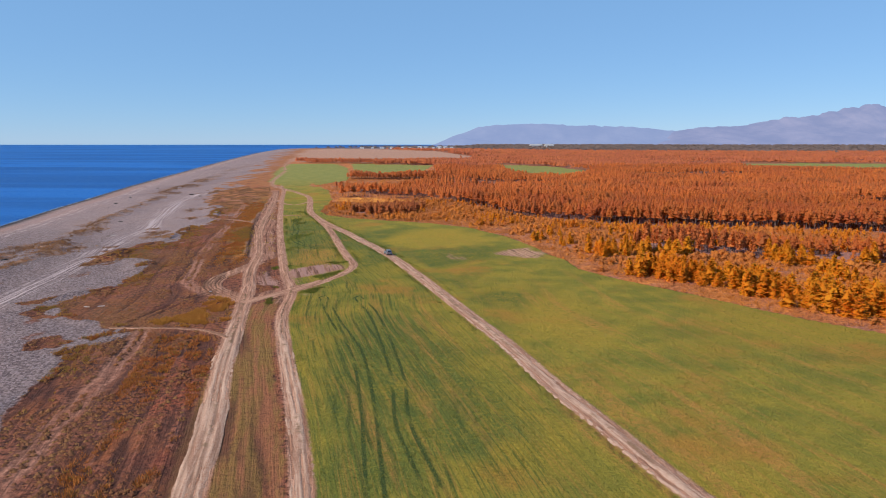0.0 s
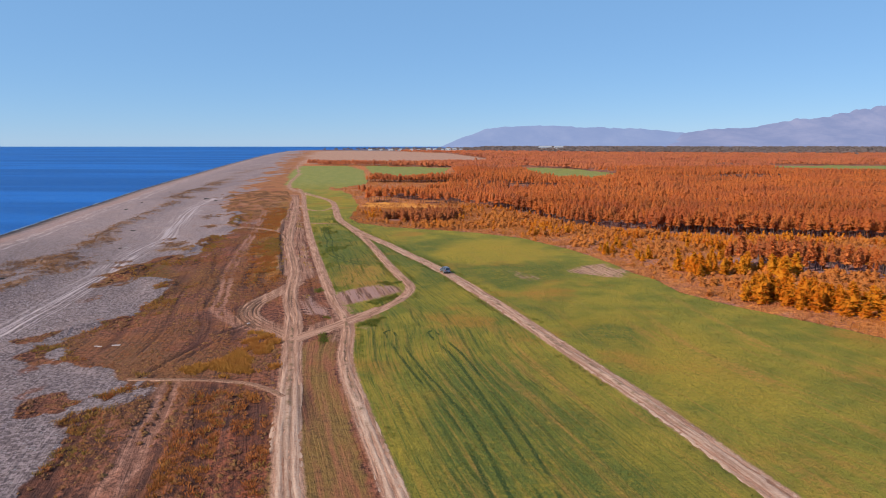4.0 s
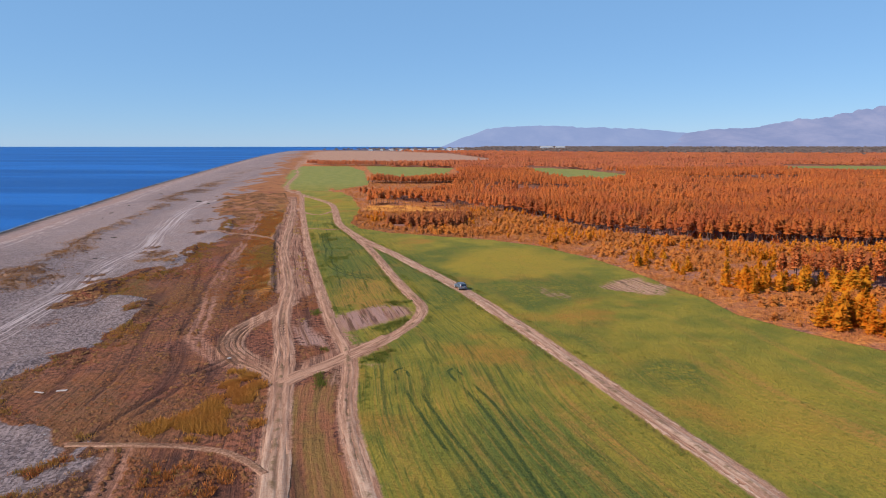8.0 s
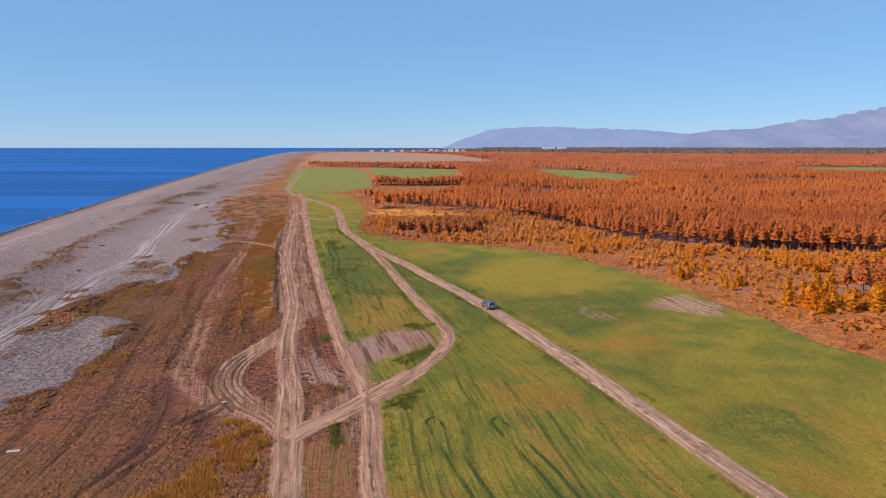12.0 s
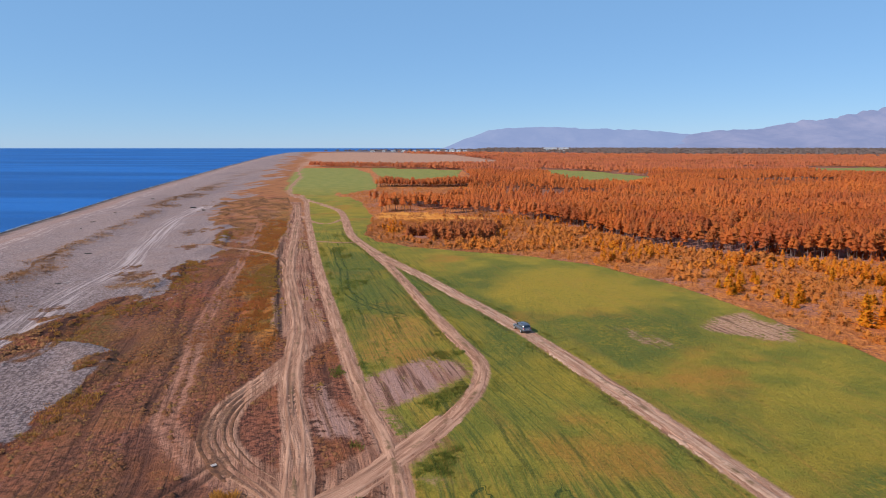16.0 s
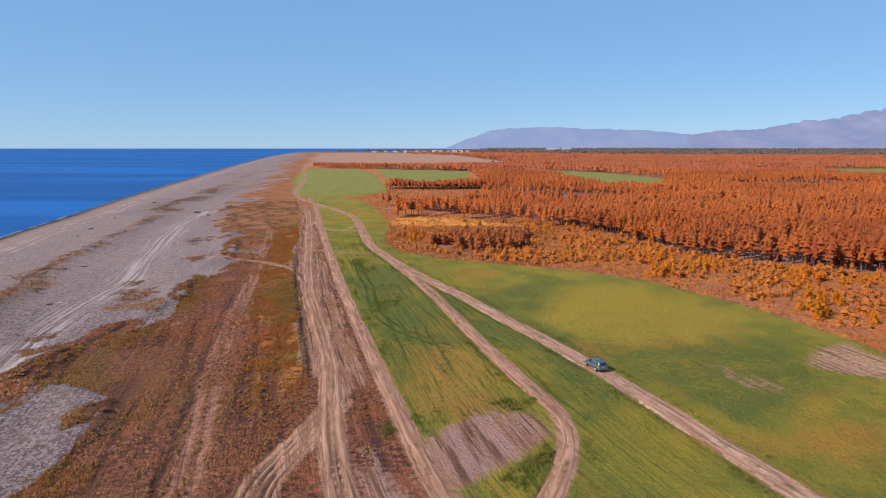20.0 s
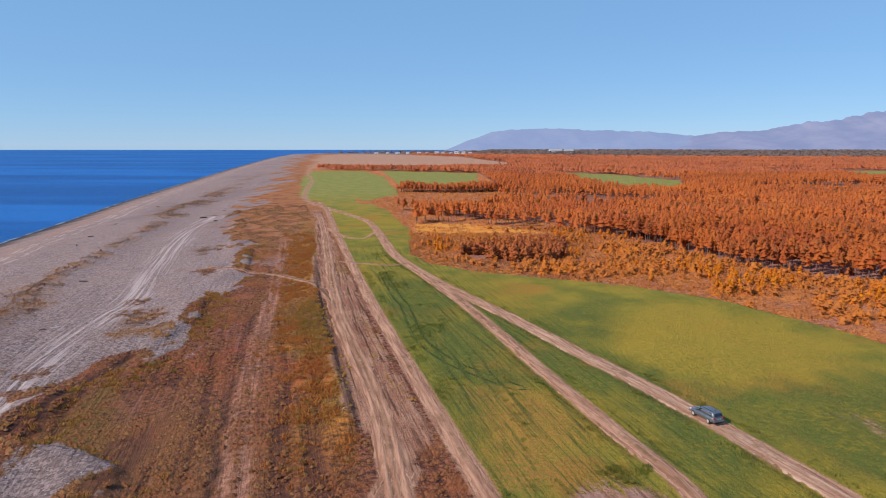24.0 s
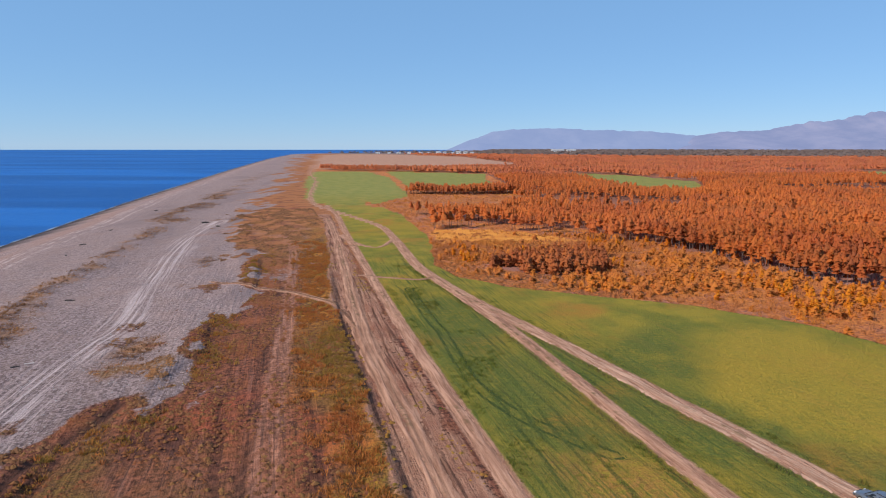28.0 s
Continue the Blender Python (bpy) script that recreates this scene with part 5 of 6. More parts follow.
def wooded(p):
    """How likely a tree stands at each place."""
    x, y = p[:, 0], p[:, 1]
    front = edge_of(y, FIELD_EDGE)
    tall = inside(x + 3 * fbm(x / 12, y / 12, 3, 3), y + 3 * fbm(x / 12, y / 12, 3, 8), TALL_FRONT)
    d = np.where(tall, 0.62 + 0.38 * ramp(value_noise(x / 16, y / 22, 2), 0.2, 0.42), 0)
    band = inside(x + 2 * fbm(x / 9, y / 9, 3, 5), y + 2 * fbm(x / 9, y / 9, 3, 6), WOOD_BAND)
    d = np.where(band, 0.85 * ramp(value_noise(x / 8, y / 8, 7), 0.2, 0.4), d)
    fringe = (x > front + 5) & (y > 100) & (y < 420) & ~tall & ~band
    d = np.where(fringe, 0.75 * ramp(value_noise(x / 9, y / 9, 6), 0.5 + 0.06 * ramp(y, 180, 210), 0.68), d)
    d = np.where(inside(x, y, [(100, 92), (84, 106), (70, 122), (56, 136), (46, 150), (50, 158), (62, 146), (78, 130), (96, 112)]), 0.95 * ramp(value_noise(x / 5, y / 5, 9), 0.12, 0.3), d)
    d = np.where(inside(x, y, GROVE) | inside(x, y, WOOD_STRIP), 0.9, d)
    for poly in (CLEARING, FAR_HEATH, HEATH, FIELD_A, FIELD_B, FIELD_C, FIELD_D, PLAIN):
        d = np.where(inside(x, y, poly), 0, d)
    d = np.where((y > 700) & (value_noise(x / 60, y / 120, 4) > 0.72), d * 0.3, d)
    gap = ramp(value_noise(x / 75 + 0.2 * y / 40, y / 38, 11), 0.36, 0.26) * (y > 400)
    d = d * (1 - 0.93 * gap)
    return np.where((x > front + 4) | (y > 455), d, 0)


p = grid_points(-60, 190, 92, 330, 2.25)
p = p[in_view(p, 12) & (rng.rand(len(p)) < wooded(p))]
tall_here = inside(p[:, 0], p[:, 1], TALL_FRONT) | inside(p[:, 0], p[:, 1], WOOD_BAND)
nearness = np.hypot(p[:, 0] + 12, p[:, 1] - 30) + 25 * tall_here
grown = inside(p[:, 0], p[:, 1], GROVE)
order = np.argsort(nearness)
near, rest = order[:295], order[295:]

golds = [larch_thing(s, 3.9 + 0.4 * (s % 4), 1.75 + 0.2 * (s % 3), 0.04, GOLD, "young golden larch in autumn needles on the heath") for s in range(6)]
rusts = [larch_thing(s + 30, 6.6 + 0.5 * (s % 4), 1.35 + 0.12 * (s % 3), 0.36, RUST, "rust-orange larch with a bare grey lower trunk") for s in range(6)]
for n, i in enumerate(near):
    x, y = p[i]
    pool = rusts if tall_here[i] else golds
    m = pose(x, y, float(height(x, y)) - 0.05, rng.normal(0, 1.5), rng.normal(0, 1.5), rng.rand() * 360) @ Matrix.Scale((0.62 + 0.5 * rng.rand()) * (1.0 if tall_here[i] else float(1.12 - 0.5 * ramp(y, 165, 205))), 4)
    src = pool[n % 6]
    made = copy_thing(src, m)
    made.matrix_basis = m
for src in golds + rusts:
    for o in (*src.children_recursive, src):
        bpy.data.objects.remove(o)


mid_shapes = [tiered_crown(60 + s, 6.4, 1.5, 0.42, 4, 6, 0.62, 34) for s in range(9)]
low_shapes = [tiered_crown(80 + s, 3.7, 1.5, 0.04, 4, 6, 0.62, 44) for s in range(8)]
hi, lo, grove = rest[tall_here[rest]], rest[~tall_here[rest] & ~grown[rest]], rest[grown[rest]]


def stature(p):
    """How tall the wood grows at places."""
    return (0.66 + 0.6 * value_noise(p[:, 0] / 30, p[:, 1] / 22, 15)) * (0.84 + 0.32 * rng.rand(len(p)))


def stand(name, p, shapes, sizes, needles, label, poles=0.0):
    """A stand of trees in one mesh, and their trunks in another."""
    scatter(name, p, shapes, sizes, needles, label, "forest", 0.05)
    if poles:
        scatter(name + "_trunks", p, [pole_shape(poles)], sizes, BARK, "bare dark grey larch trunks below the crowns", "trunks", 0.05)


stand("larch_wood", p[hi], mid_shapes, stature(p[hi]), WOOD, "dense rust-orange larch wood in autumn", 6.4)
stand("brown_grove", p[grove], low_shapes, 0.8 + 0.4 * rng.rand(len(grove)), BROWN, "bushy brown-orange larch grove on the heath")
# undergrowth below and before the wood's edge
under = grid_points(-30, 190, 150, 350, 2.6)
under = under[(inside(under[:, 0], under[:, 1], TALL_FRONT) | inside(under[:, 0], under[:, 1], WOOD_BAND)) & in_view(under)
              & (rng.rand(len(under)) < 0.4 * ramp(value_noise(under[:, 0] / 13, under[:, 1] / 9, 61), 0.3, 0.55))]
under_shapes = [tiered_crown(140 + s, 2.2, 1.2, 0.02, 2, 6, 0.6, 18) for s in range(5)]
scatter("undergrowth", under, under_shapes, 0.5 + 0.6 * rng.rand(len(under)), WOOD, "bushy orange undergrowth below the larches", "undergrowth", 0.05)
thicket = grid_points(-55, 150, 98, 345, 1.75)
tz = land(thicket)
bushy = ramp(fbm(thicket[:, 0] / 10, thicket[:, 1] / 10, 4, 14), -0.35, 0.15) * ramp(thicket[:, 0] - edge_of(thicket[:, 1], FIELD_EDGE) + 3 * fbm(thicket[:, 0] / 6, thicket[:, 1] / 6, 3, 16), 3, 12)
bushy = np.where(inside(thicket[:, 0], thicket[:, 1], CLEARING), 0.02, bushy)
thicket = thicket[(tz["heath"] > 0.5) & (tz["litter"] < 0.5) & in_view(thicket) & (rng.rand(len(thicket)) < 0.03 + bushy * 0.9)]
shrub_shapes = [tiered_crown(90 + s, 1.7, 1.25, 0.02, 2, 6, 0.42, 22) for s in range(6)]
scatter("larch_saplings", thicket, shrub_shapes, 0.45 + 0.65 * rng.rand(len(thicket)) ** 1.3 * (0.5 + value_noise(thicket[:, 0] / 12, thicket[:, 1] / 12, 18)), BUSH, "low rust-orange larch saplings on the heath", "saplings", 0.05)
stand("young_larch_wood", p[lo], low_shapes, (0.6 + 0.5 * rng.rand(len(lo))) * (1.05 - 0.42 * ramp(p[lo][:, 1], 165, 205)), GOLD_STUFF, "thicket of young golden larches on the heath")

# the wood farther off, in coarser trees
far_shapes = [tiered_crown(100 + s, 6.2, 1.8, 0.42, 3, 6, 0.6, 18) for s in range(8)]
p = grid_points(-90, 520, 330, 720, 2.75)
p = p[in_view(p, 10) & (rng.rand(len(p)) < wooded(p))]
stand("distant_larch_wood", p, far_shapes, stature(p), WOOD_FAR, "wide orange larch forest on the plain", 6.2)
p = grid_points(-215, 70, 835, 1000, 4.2)
p = p[inside(p[:, 0], p[:, 1], EDGE_WOOD) & (rng.rand(len(p)) < 0.8)]
scatter("edge_wood", p, far_shapes, 0.75 + 0.35 * rng.rand(len(p)), WOOD_HAZED, "strip of rust-orange larches behind the far fields", "forest", 0.05)
p = grid_points(-76, 20, 524, 562, 2.6)
p = p[inside(p[:, 0], p[:, 1], WOOD_STRIP) & (rng.rand(len(p)) < 0.85)]
stand("shelter_belt", p, far_shapes, 0.7 + 0.3 * rng.rand(len(p)), WOOD_FAR, "brown-orange belt of larches before a green field", 6.2)
remote_shapes = [tiered_crown(120 + s, 6.2, 3.2, 0.3, 2, 6, 0.5, 7) for s in range(6)]
p = grid_points(-260, 1500, 720, 1650, 6.0)
p = p[in_view(p, 10) & (rng.rand(len(p)) < wooded(p))]
scatter("remote_larch_wood", p, remote_shapes, stature(p), WOOD_HAZED, "remote orange forest reaching towards the mountains", "forest", 0.05)
p = grid_points(-500, 2600, 1500, 4600, 38)
line = 2154 - 0.74 * (p[:, 0] - 11)
p = p[in_view(p, 10) & (p[:, 1] > line) & ((p[:, 0] > 70) | (p[:, 1] > 2600)) & (p[:, 0] > edge_of(p[:, 1], SHORE) + 60) & (rng.rand(len(p)) < 0.9)]
scatter("far_dark_forest", p, [(v * (3.2, 3.2, 1.15), f) for v, f in remote_shapes], 0.8 + 0.6 * rng.rand(len(p)), HAZED_FAR, "olive-brown forest on the horizon, its colour greyed for haze", "forest", 0.05)
p = grid_points(-300, 2300, 1480, 2300, 14)
line = 2154 - 0.74 * (p[:, 0] - 11)
p = p[in_view(p, 10) & (p[:, 1] <= line) & (rng.rand(len(p)) < wooded(p))]
scatter("far_larch_wood", p, [(v * (1.9, 1.9, 1), f) for v, f in remote_shapes], 0.8 + 0.5 * rng.rand(len(p)), WOOD_HAZED, "far orange forest below the dark treeline", "forest", 0.05)


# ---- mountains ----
def mountain_material(name, low, high, haze_glow):
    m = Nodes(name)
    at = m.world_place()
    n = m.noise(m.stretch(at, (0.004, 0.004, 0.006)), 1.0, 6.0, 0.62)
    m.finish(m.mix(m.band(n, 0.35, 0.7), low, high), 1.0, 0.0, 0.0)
    # emission stands in for the blue air haze over the slopes
    m.bsdf.inputs["Emission Color"].default_value = (*haze_glow, 1)
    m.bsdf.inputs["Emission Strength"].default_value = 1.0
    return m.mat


def mountains(name, ridge, near, deep, shift, material, label):
    """A range whose skyline follows (x, height) pairs, with spurs and gullies falling towards the plain."""
    xs = np.arange(ridge[0][0], ridge[-1][0], 14.0)
    back = np.linspace(0, 1, 34)
    A, B = np.meshgrid(xs, back)
    top = np.interp(A + 60 * fbm(A / 300, B * 3, 3, shift), *zip(*ridge))
    spur = 0.5 + 0.5 * fbm(A / 150 + 0.6 * B, B * 2.2 + A / 400, 5, shift + 2)
    h = top * np.clip(B ** (0.75 + 0.9 * spur), 0, 1) * (1 + 0.04 * fbm(A / 45, B * 5, 3, shift + 5))
    me = mesh_from(name, np.stack([A, near + deep * B, h - 4], -1).reshape(-1, 3), grid_faces(len(back), len(xs)), material, True)
    return tagged(new(name, me), label, "mountains", kind="structure")


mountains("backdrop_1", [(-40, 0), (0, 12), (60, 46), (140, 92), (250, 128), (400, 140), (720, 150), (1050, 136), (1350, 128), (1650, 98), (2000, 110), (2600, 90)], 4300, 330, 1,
          mountain_material("far_hazed_mountains", (0.02, 0.02, 0.02), (0.05, 0.045, 0.04), (0.235, 0.31, 0.54)), "hazy blue mountain range beyond the plain")
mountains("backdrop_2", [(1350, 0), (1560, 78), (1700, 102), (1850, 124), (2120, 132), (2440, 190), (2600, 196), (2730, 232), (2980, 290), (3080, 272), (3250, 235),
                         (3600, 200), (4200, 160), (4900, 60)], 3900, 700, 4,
          mountain_material("near_hazed_mountains", (0.03, 0.024, 0.02), (0.09, 0.07, 0.06), (0.21, 0.265, 0.475)), "hazy violet mountain with bare spurs")

# ---- village and works far off ----
WHITE = simple("white_render", (0.72, 0.71, 0.69), (0.82, 0.81, 0.8), 0.3)
ROOF = simple("grey_sheet_roof", (0.3, 0.3, 0.32), (0.4, 0.39, 0.4), 0.3)
PANE = simple("dark_window", (0.03, 0.04, 0.05), (0.06, 0.07, 0.08), 0.4, 0.2)


def house(x, y, wide, deep, high, label, windows):
    thing = new("house")
    thing.matrix_basis = pose(x, y, float(height(x, y)) - 0.2, 0, 0, rng.uniform(-8, 8))
    part("wall", box(bmesh.new(), (-wide / 2, -deep / 2, 0), (wide / 2, deep / 2, high)), WHITE, thing)
    bm = bmesh.new()
    e, r = 0.6, 0.28 * deep
    v = [bm.verts.new(c) for c in ((-wide / 2 - e, -deep / 2 - e, high), (wide / 2 + e, -deep / 2 - e, high), (wide / 2 + e, deep / 2 + e, high), (-wide / 2 - e, deep / 2 + e, high),
                                   (-wide / 2 - e, 0, high + r), (wide / 2 + e, 0, high + r))]
    for f in ((0, 1, 5, 4), (2, 3, 4, 5), (1, 2, 5), (3, 0, 4), (3, 2, 1, 0)):
        bm.faces.new([v[k] for k in f])
    part("roof", bm, ROOF, thing, "grey sheet-metal roof")
    for k in range(windows):
        cx = -wide / 2 + (k + 0.5) * wide / windows
        part("window", box(bmesh.new(), (cx - wide / windows * 0.25, -deep / 2 - 0.12, high * 0.35), (cx + wide / windows * 0.25, -deep / 2 + 0.1, high * 0.75), 0.03), PANE, thing)
    return tagged(thing, label, "house", "buildings on the horizon")


for x, y, w, h in [(0.87 * a - 3, 0.87 * b, 0.6 * c, 0.45 * d) for a, b, c, d in ((-325, 2890, 22, 6), (-280, 2905, 16, 7), (-240, 2915, 26, 6), (-196, 2900, 18, 9), (-150, 2930, 20, 7), (-118, 2925, 15, 6),
                   (-75, 2930, 24, 13), (-48, 2940, 18, 10), (-15, 2935, 14, 7), (10, 2950, 30, 14), (38, 2930, 24, 12), (66, 2940, 20, 8))]:
    house(x, y, w, 11, h, "small white house in the village on the horizon", 3)
for x, w in ((452, 62), (512, 44)):
    house(x, 3050, 0.9 * w, 22, 8, "long white works hall above the dark forest", 6)

# ---- driftwood, planks and stumps ----
DRIFT = simple("weathered_driftwood", (0.05, 0.042, 0.04), (0.13, 0.11, 0.1), 5, 0.9, 0, 0.1, 0.02)
PALE = simple("bleached_timber", (0.36, 0.3, 0.28), (0.48, 0.42, 0.4), 5, 0.85, 0, 0.1, 0.01)


def log(x, y, length, thick, turn, material, label, forks):
    """A washed-up log with broken limbs."""
    bm = bmesh.new()
    r = random.Random(int(x * 7 + y))

    def limb(a, b, ra, rb):
        way = Vector(b) - Vector(a)
        m = Matrix.Translation((Vector(a) + Vector(b)) / 2) @ way.to_track_quat("Z", "Y").to_matrix().to_4x4()
        bmesh.ops.create_cone(bm, cap_ends=True, segments=8, radius1=ra, radius2=rb, depth=way.length, matrix=m)

    limb((-length / 2, 0, thick * 0.8), (0.1, 0.12 * length, thick * 0.9), thick, thick * 0.85)
    limb((0, 0.12 * length, thick * 0.9), (length / 2, 0.02 * length, thick * 1.1), thick * 0.85, thick * 0.5)
    for k in range(forks):
        a = r.uniform(-0.3, 0.4) * length
        limb((a, 0.1 * length, thick), (a + r.uniform(-0.3, 0.5), r.uniform(-0.6, 0.9), thick + r.uniform(0.05, 0.35)), thick * 0.45, thick * 0.12)
    me = bpy.data.meshes.new("driftwood")
    bm.to_mesh(me)
    bm.free()
    me.materials.append(material)
    ob = new("driftwood", me)
    ob.matrix_basis = pose(x, y, float(height(x, y)) - 0.06, 0, 0, turn)
    return tagged(ob, label, "driftwood", "driftwood on the beach")


for x, y, l, t, a, k in ((-141, 378, 4.2, 0.42, 20, 5), (-132, 366, 3.0, 0.34, -30, 3), (-156, 319, 3.4, 0.25, 60, 2), (-121, 250, 2.8, 0.22, 15, 2),
                         (-107, 212, 1.8, 0.16, 35, 1), (-164, 352, 2.6, 0.2, 80, 1), (-150, 300, 2.2, 0.18, 100, 2), (-178, 420, 3.0, 0.25, 40, 2),
                         (-112, 168, 3.0, 0.24, 65, 3), (-118, 190, 2.2, 0.2, 130, 2)):
    log(x, y, 0.6 * l, 0.8 * t, a, DRIFT, "dark weathered driftwood log on grey shingle", k)


def plank(x, y, length, wide, turn):
    ob = new("plank", bpy.data.meshes.new("plank"))
    bm = box(bmesh.new(), (-length / 2, -wide / 2, 0), (length / 2, wide / 2, 0.06), 0.012)
    for v in bm.verts:
        v.co.z += 0.03 * math.sin(v.co.x * 2)
    bm.to_mesh(ob.data)
    bm.free()
    ob.data.materials.append(PALE)
    ob.matrix_basis = pose(x, y, float(height(x, y)) + 0.03, 3, 2, turn)
    return tagged(ob, "bleached broad plank lying on brown soil", "plank", "planks by the shingle")


plank(-63.6, 121.2, 1.2, 0.4, 12)
plank(-66.0, 120.6, 1.3, 0.25, -15)
plank(-47.2, 133.6, 0.5, 0.35, 40)
plank(-106, 213.5, 1.2, 0.3, 25)


# ---- the car ----
PAINT = simple("silver_grey_paint", (0.2, 0.21, 0.24), (0.24, 0.25, 0.28), 1.5, 0.28, 0.7, 0.5)
GLASS = simple("dark_car_glass", (0.012, 0.018, 0.03), (0.02, 0.03, 0.045), 2, 0.08, 0, 0.6)
TRIM = simple("black_plastic", (0.02, 0.02, 0.022), (0.035, 0.035, 0.037), 8, 0.6)
TYRE = simple("dusty_rubber", (0.03, 0.028, 0.026), (0.09, 0.075, 0.06), 6, 0.9)
ALLOY = simple("silver_alloy", (0.62, 0.62, 0.63), (0.75, 0.75, 0.76), 5, 0.35, 0.7)
RED_LENS = simple("red_lens", (0.35, 0.015, 0.012), (0.45, 0.03, 0.02), 4, 0.2)
CLEAR_LENS = simple("clear_lens", (0.6, 0.62, 0.65), (0.75, 0.76, 0.78), 4, 0.15)
PLATE = simple("white_plate", (0.7, 0.7, 0.68), (0.78, 0.78, 0.76), 9, 0.5)


def loft(sections):
    """A closed skin through rings of equal size."""
    bm = bmesh.new()
    rings = [[bm.verts.new(p) for p in s] for s in sections]
    n = len(rings[0])
    for a, b in zip(rings[:-1], rings[1:]):
        for k in range(n):
            bm.faces.new((a[k], a[(k + 1) % n], b[(k + 1) % n], b[k]))
    bm.faces.new(rings[0][::-1])
    bm.faces.new(rings[-1])
    bmesh.ops.recalc_face_normals(bm, faces=bm.faces)
    for f in bm.faces:
        f.smooth = True
    return bm


def ring(y, half, low, high, pinch, steps=20):
    """A rounded cross-section of the body at y; pinch draws the top in."""
    out = []
    for k in range(steps):
        a = 2 * math.pi * k / steps
        c, s = math.cos(a), math.sin(a)
        x = half * math.copysign(abs(c) ** 0.42, c)
        z = (low + high) / 2 + (high - low) / 2 * math.copysign(abs(s) ** 0.42, s)
        u = (z - low) / (high - low)
        out.append((x * (1 - pinch * max(0.0, u - 0.3)), y, z))
    return out


def quad_panel(corners, thick):
    """A slightly thick pane between four corners."""
    bm = bmesh.new()
    c = [Vector(p) for p in corners]
    n = (c[1] - c[0]).cross(c[3] - c[0]).normalized() * thick
    a, b = [bm.verts.new(p - n) for p in c], [bm.verts.new(p + n) for p in c]
    bm.faces.new(a[::-1])
    bm.faces.new(b)
    for k in range(4):
        bm.faces.new((a[k], a[(k + 1) % 4], b[(k + 1) % 4], b[k]))
    bmesh.ops.recalc_face_normals(bm, faces=bm.faces)
    return bm


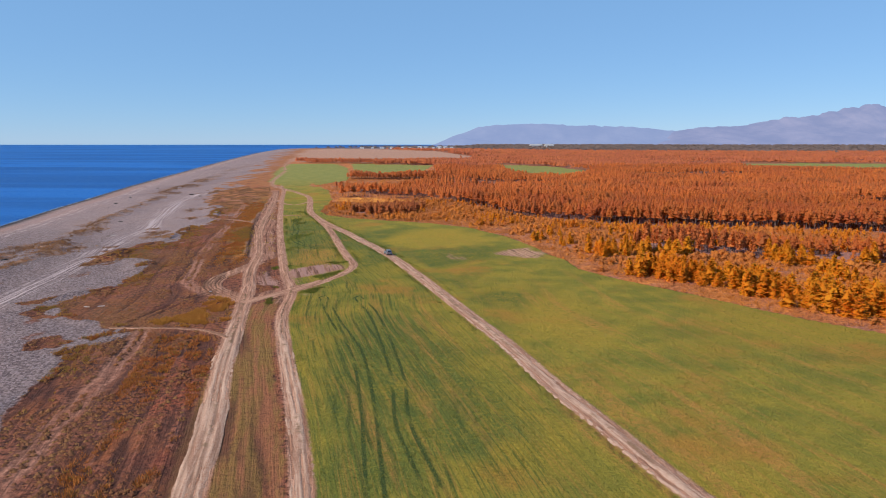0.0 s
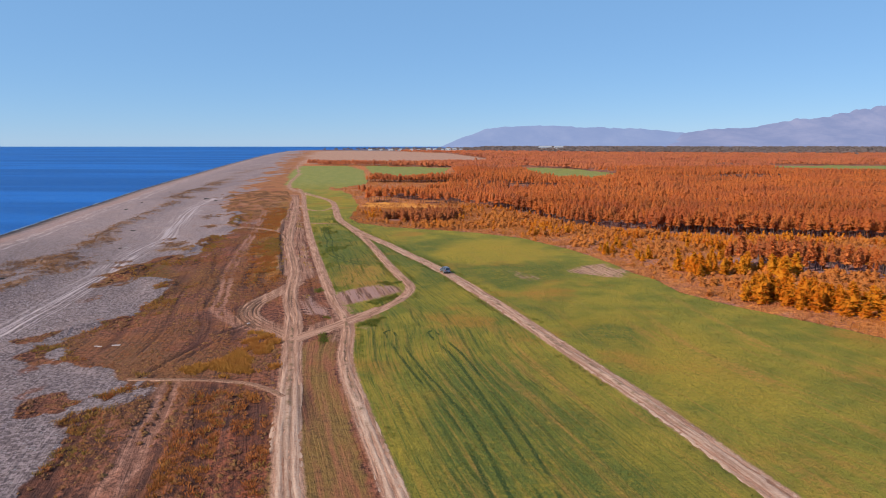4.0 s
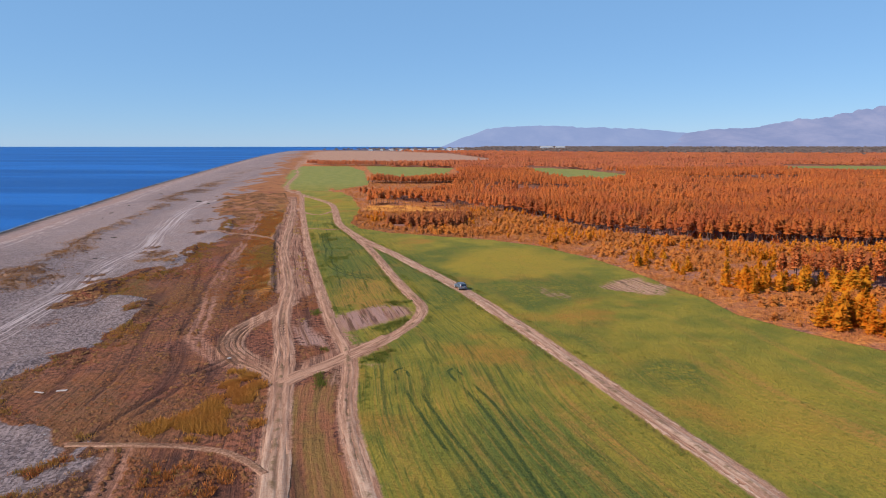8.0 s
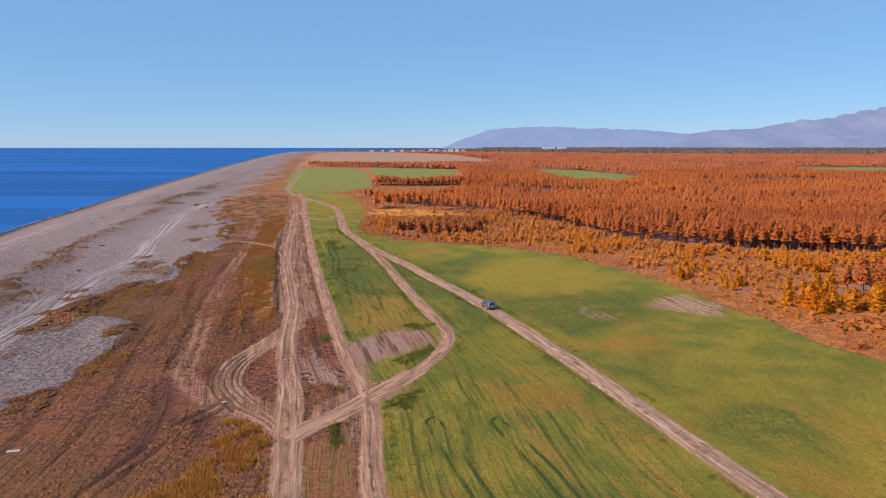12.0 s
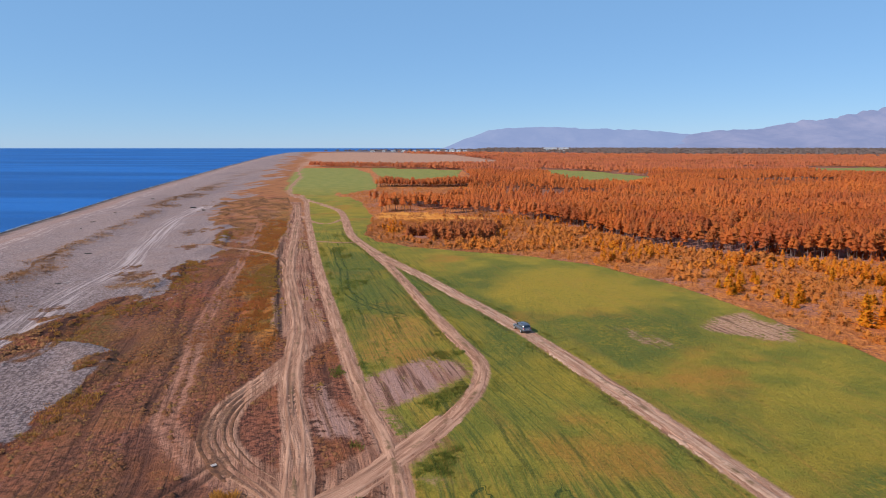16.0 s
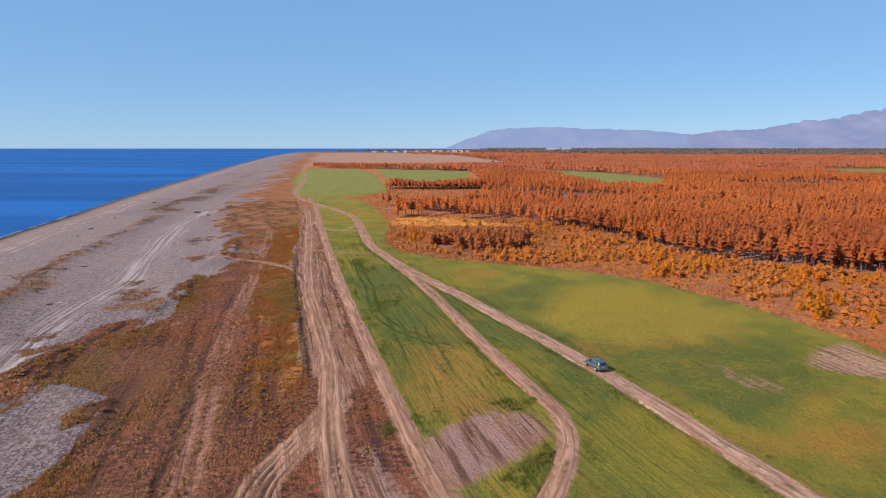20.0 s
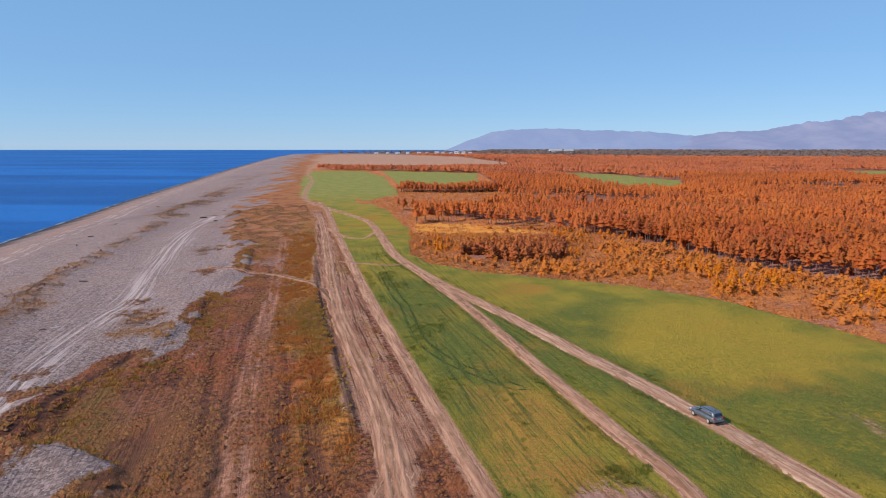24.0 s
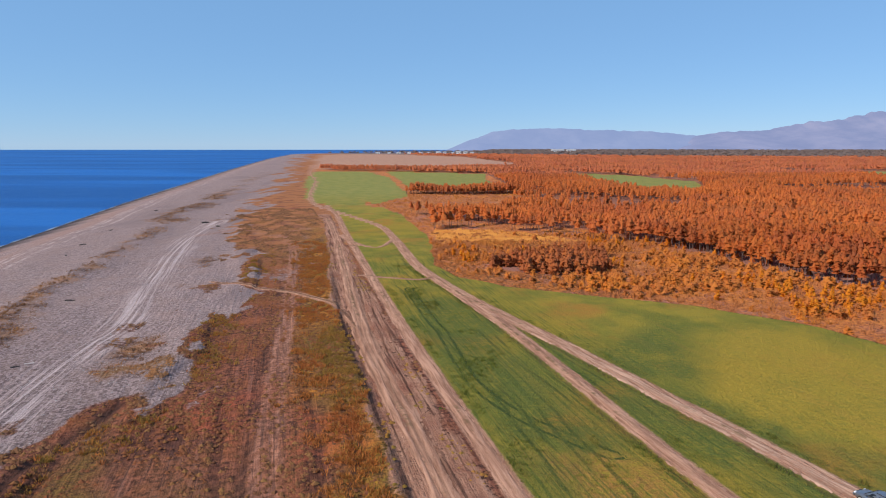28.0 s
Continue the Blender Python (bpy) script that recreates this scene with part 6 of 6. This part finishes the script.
def car(m):
    thing = new("car")
    body = part("body", loft([ring(-2.2, 0.68, 0.42, 0.82, 0.05), ring(-2.12, 0.82, 0.34, 0.95, 0.05), ring(-1.7, 0.88, 0.28, 1.0, 0.05), ring(-0.6, 0.9, 0.26, 0.98, 0.05),
                              ring(0.6, 0.9, 0.26, 0.96, 0.05), ring(1.3, 0.89, 0.26, 0.93, 0.08), ring(1.9, 0.84, 0.3, 0.84, 0.12), ring(2.2, 0.66, 0.4, 0.68, 0.12)]), PAINT, thing)
    part("cabin", loft([ring(-2.08, 0.72, 0.9, 1.0, 0.2), ring(-1.86, 0.78, 0.9, 1.44, 0.24), ring(-1.6, 0.8, 0.9, 1.56, 0.26), ring(-0.7, 0.81, 0.9, 1.6, 0.27),
                        ring(0.1, 0.8, 0.9, 1.57, 0.27), ring(0.5, 0.79, 0.9, 1.46, 0.26), ring(1.15, 0.74, 0.88, 0.97, 0.2)]), PAINT, thing)
    part("rear_window", quad_panel([(-0.58, -2.085, 1.06), (0.58, -2.085, 1.06), (0.52, -1.9, 1.42), (-0.52, -1.9, 1.42)], 0.03), GLASS, thing)
    part("windscreen", quad_panel([(0.62, 1.13, 1.0), (-0.62, 1.13, 1.0), (-0.54, 0.52, 1.45), (0.54, 0.52, 1.45)], 0.03), GLASS, thing)
    for s in (-1, 1):
        for a, b in ((-1.75, -1.1), (-1.02, -0.22), (-0.14, 0.62)):
            part("side_window", quad_panel([(s * 0.765, a, 1.05), (s * 0.765, b + 0.05, 1.05), (s * 0.675, b - 0.05 - 0.25 * (b > 0.5), 1.42), (s * 0.675, a + 0.1, 1.42)], 0.025), GLASS, thing)
        part("roof_rail", box(bmesh.new(), (s * 0.58 - 0.02, -1.6, 1.585), (s * 0.58 + 0.02, 0.05, 1.64), 0.01), TRIM, thing)
        part("tail_light", box(bmesh.new(), (s * 0.68 - 0.1, -2.2, 0.78), (s * 0.68 + 0.1, -2.06, 0.98), 0.02), RED_LENS, thing, "red tail light")
        part("headlight", box(bmesh.new(), (s * 0.6 - 0.16, 1.96, 0.6), (s * 0.6 + 0.16, 2.16, 0.74), 0.03), CLEAR_LENS, thing)
        part("wing_mirror", box(bmesh.new(), (s * 0.96 - 0.1, 0.72, 0.98), (s * 0.96 + 0.1, 0.84, 1.12), 0.03), PAINT, thing)
        for y in (-1.32, 1.32):
            wheel = new("wheel")
            wheel.parent = thing
            wheel.matrix_basis = pose(s * 0.8, y, 0.33, 0, 90, 0)
            bm = bmesh.new()
            bmesh.ops.create_cone(bm, cap_ends=True, segments=28, radius1=0.33, radius2=0.33, depth=0.22)
            bmesh.ops.bevel(bm, geom=[e for e in bm.edges if abs(e.verts[0].co.z - e.verts[1].co.z) < 1e-4], offset=0.04, segments=2, affect="EDGES")
            part("tyre", bm, TYRE, wheel)
            bm = bmesh.new()
            bmesh.ops.create_cone(bm, cap_ends=True, segments=20, radius1=0.21, radius2=0.19, depth=0.03, matrix=Matrix.Translation((0, 0, s * 0.115)))
            for k in range(5):
                a = 2 * math.pi * k / 5
                bmesh.ops.create_cube(bm, size=1, matrix=Matrix.Translation((0.11 * math.cos(a), 0.11 * math.sin(a), s * 0.135)) @ Matrix.Rotation(a, 4, "Z") @ Matrix.Diagonal((0.18, 0.045, 0.02, 1)))
            part("rim", bm, ALLOY, wheel)
    part("rear_bumper", box(bmesh.new(), (-0.8, -2.27, 0.34), (0.8, -2.08, 0.62), 0.06), PAINT, thing)
    part("bumper_strip", box(bmesh.new(), (-0.74, -2.285, 0.36), (0.74, -2.2, 0.44), 0.02), TRIM, thing)
    part("front_bumper", box(bmesh.new(), (-0.78, 2.05, 0.34), (0.78, 2.26, 0.58), 0.06), PAINT, thing)
    part("grille", box(bmesh.new(), (-0.36, 2.14, 0.6), (0.36, 2.215, 0.72), 0.02), TRIM, thing)
    part("number_plate", box(bmesh.new(), (-0.24, -2.21, 0.7), (0.24, -2.14, 0.81), 0.01), PLATE, thing, "white plate with a plain dark bar")
    part("plate_bar", box(bmesh.new(), (-0.19, -2.216, 0.735), (0.19, -2.2, 0.775)), TRIM, thing)
    part("rear_wiper", box(bmesh.new(), (-0.3, -2.12, 1.07), (0.06, -2.07, 1.1), 0.008), TRIM, thing)
    part("antenna", box(bmesh.new(), (-0.01, -1.55, 1.57), (0.01, -1.5, 1.78)), TRIM, thing)
    thing.matrix_basis = m @ Matrix.Scale(0.87, 4)
    return tagged(thing, "silver-grey estate car standing on the pale dirt road", "car")


road = curve_points(ROAD_MAIN, 0.5)
at = int(np.argmin(np.abs(road[:, 1] - 178)))
ahead = road[at + 2] - road[at - 2]
cx, cy = road[at]
car(pose(cx, cy, float(height(cx, cy)) - 0.0, 0, 0, math.degrees(math.atan2(-ahead[0], ahead[1]))))
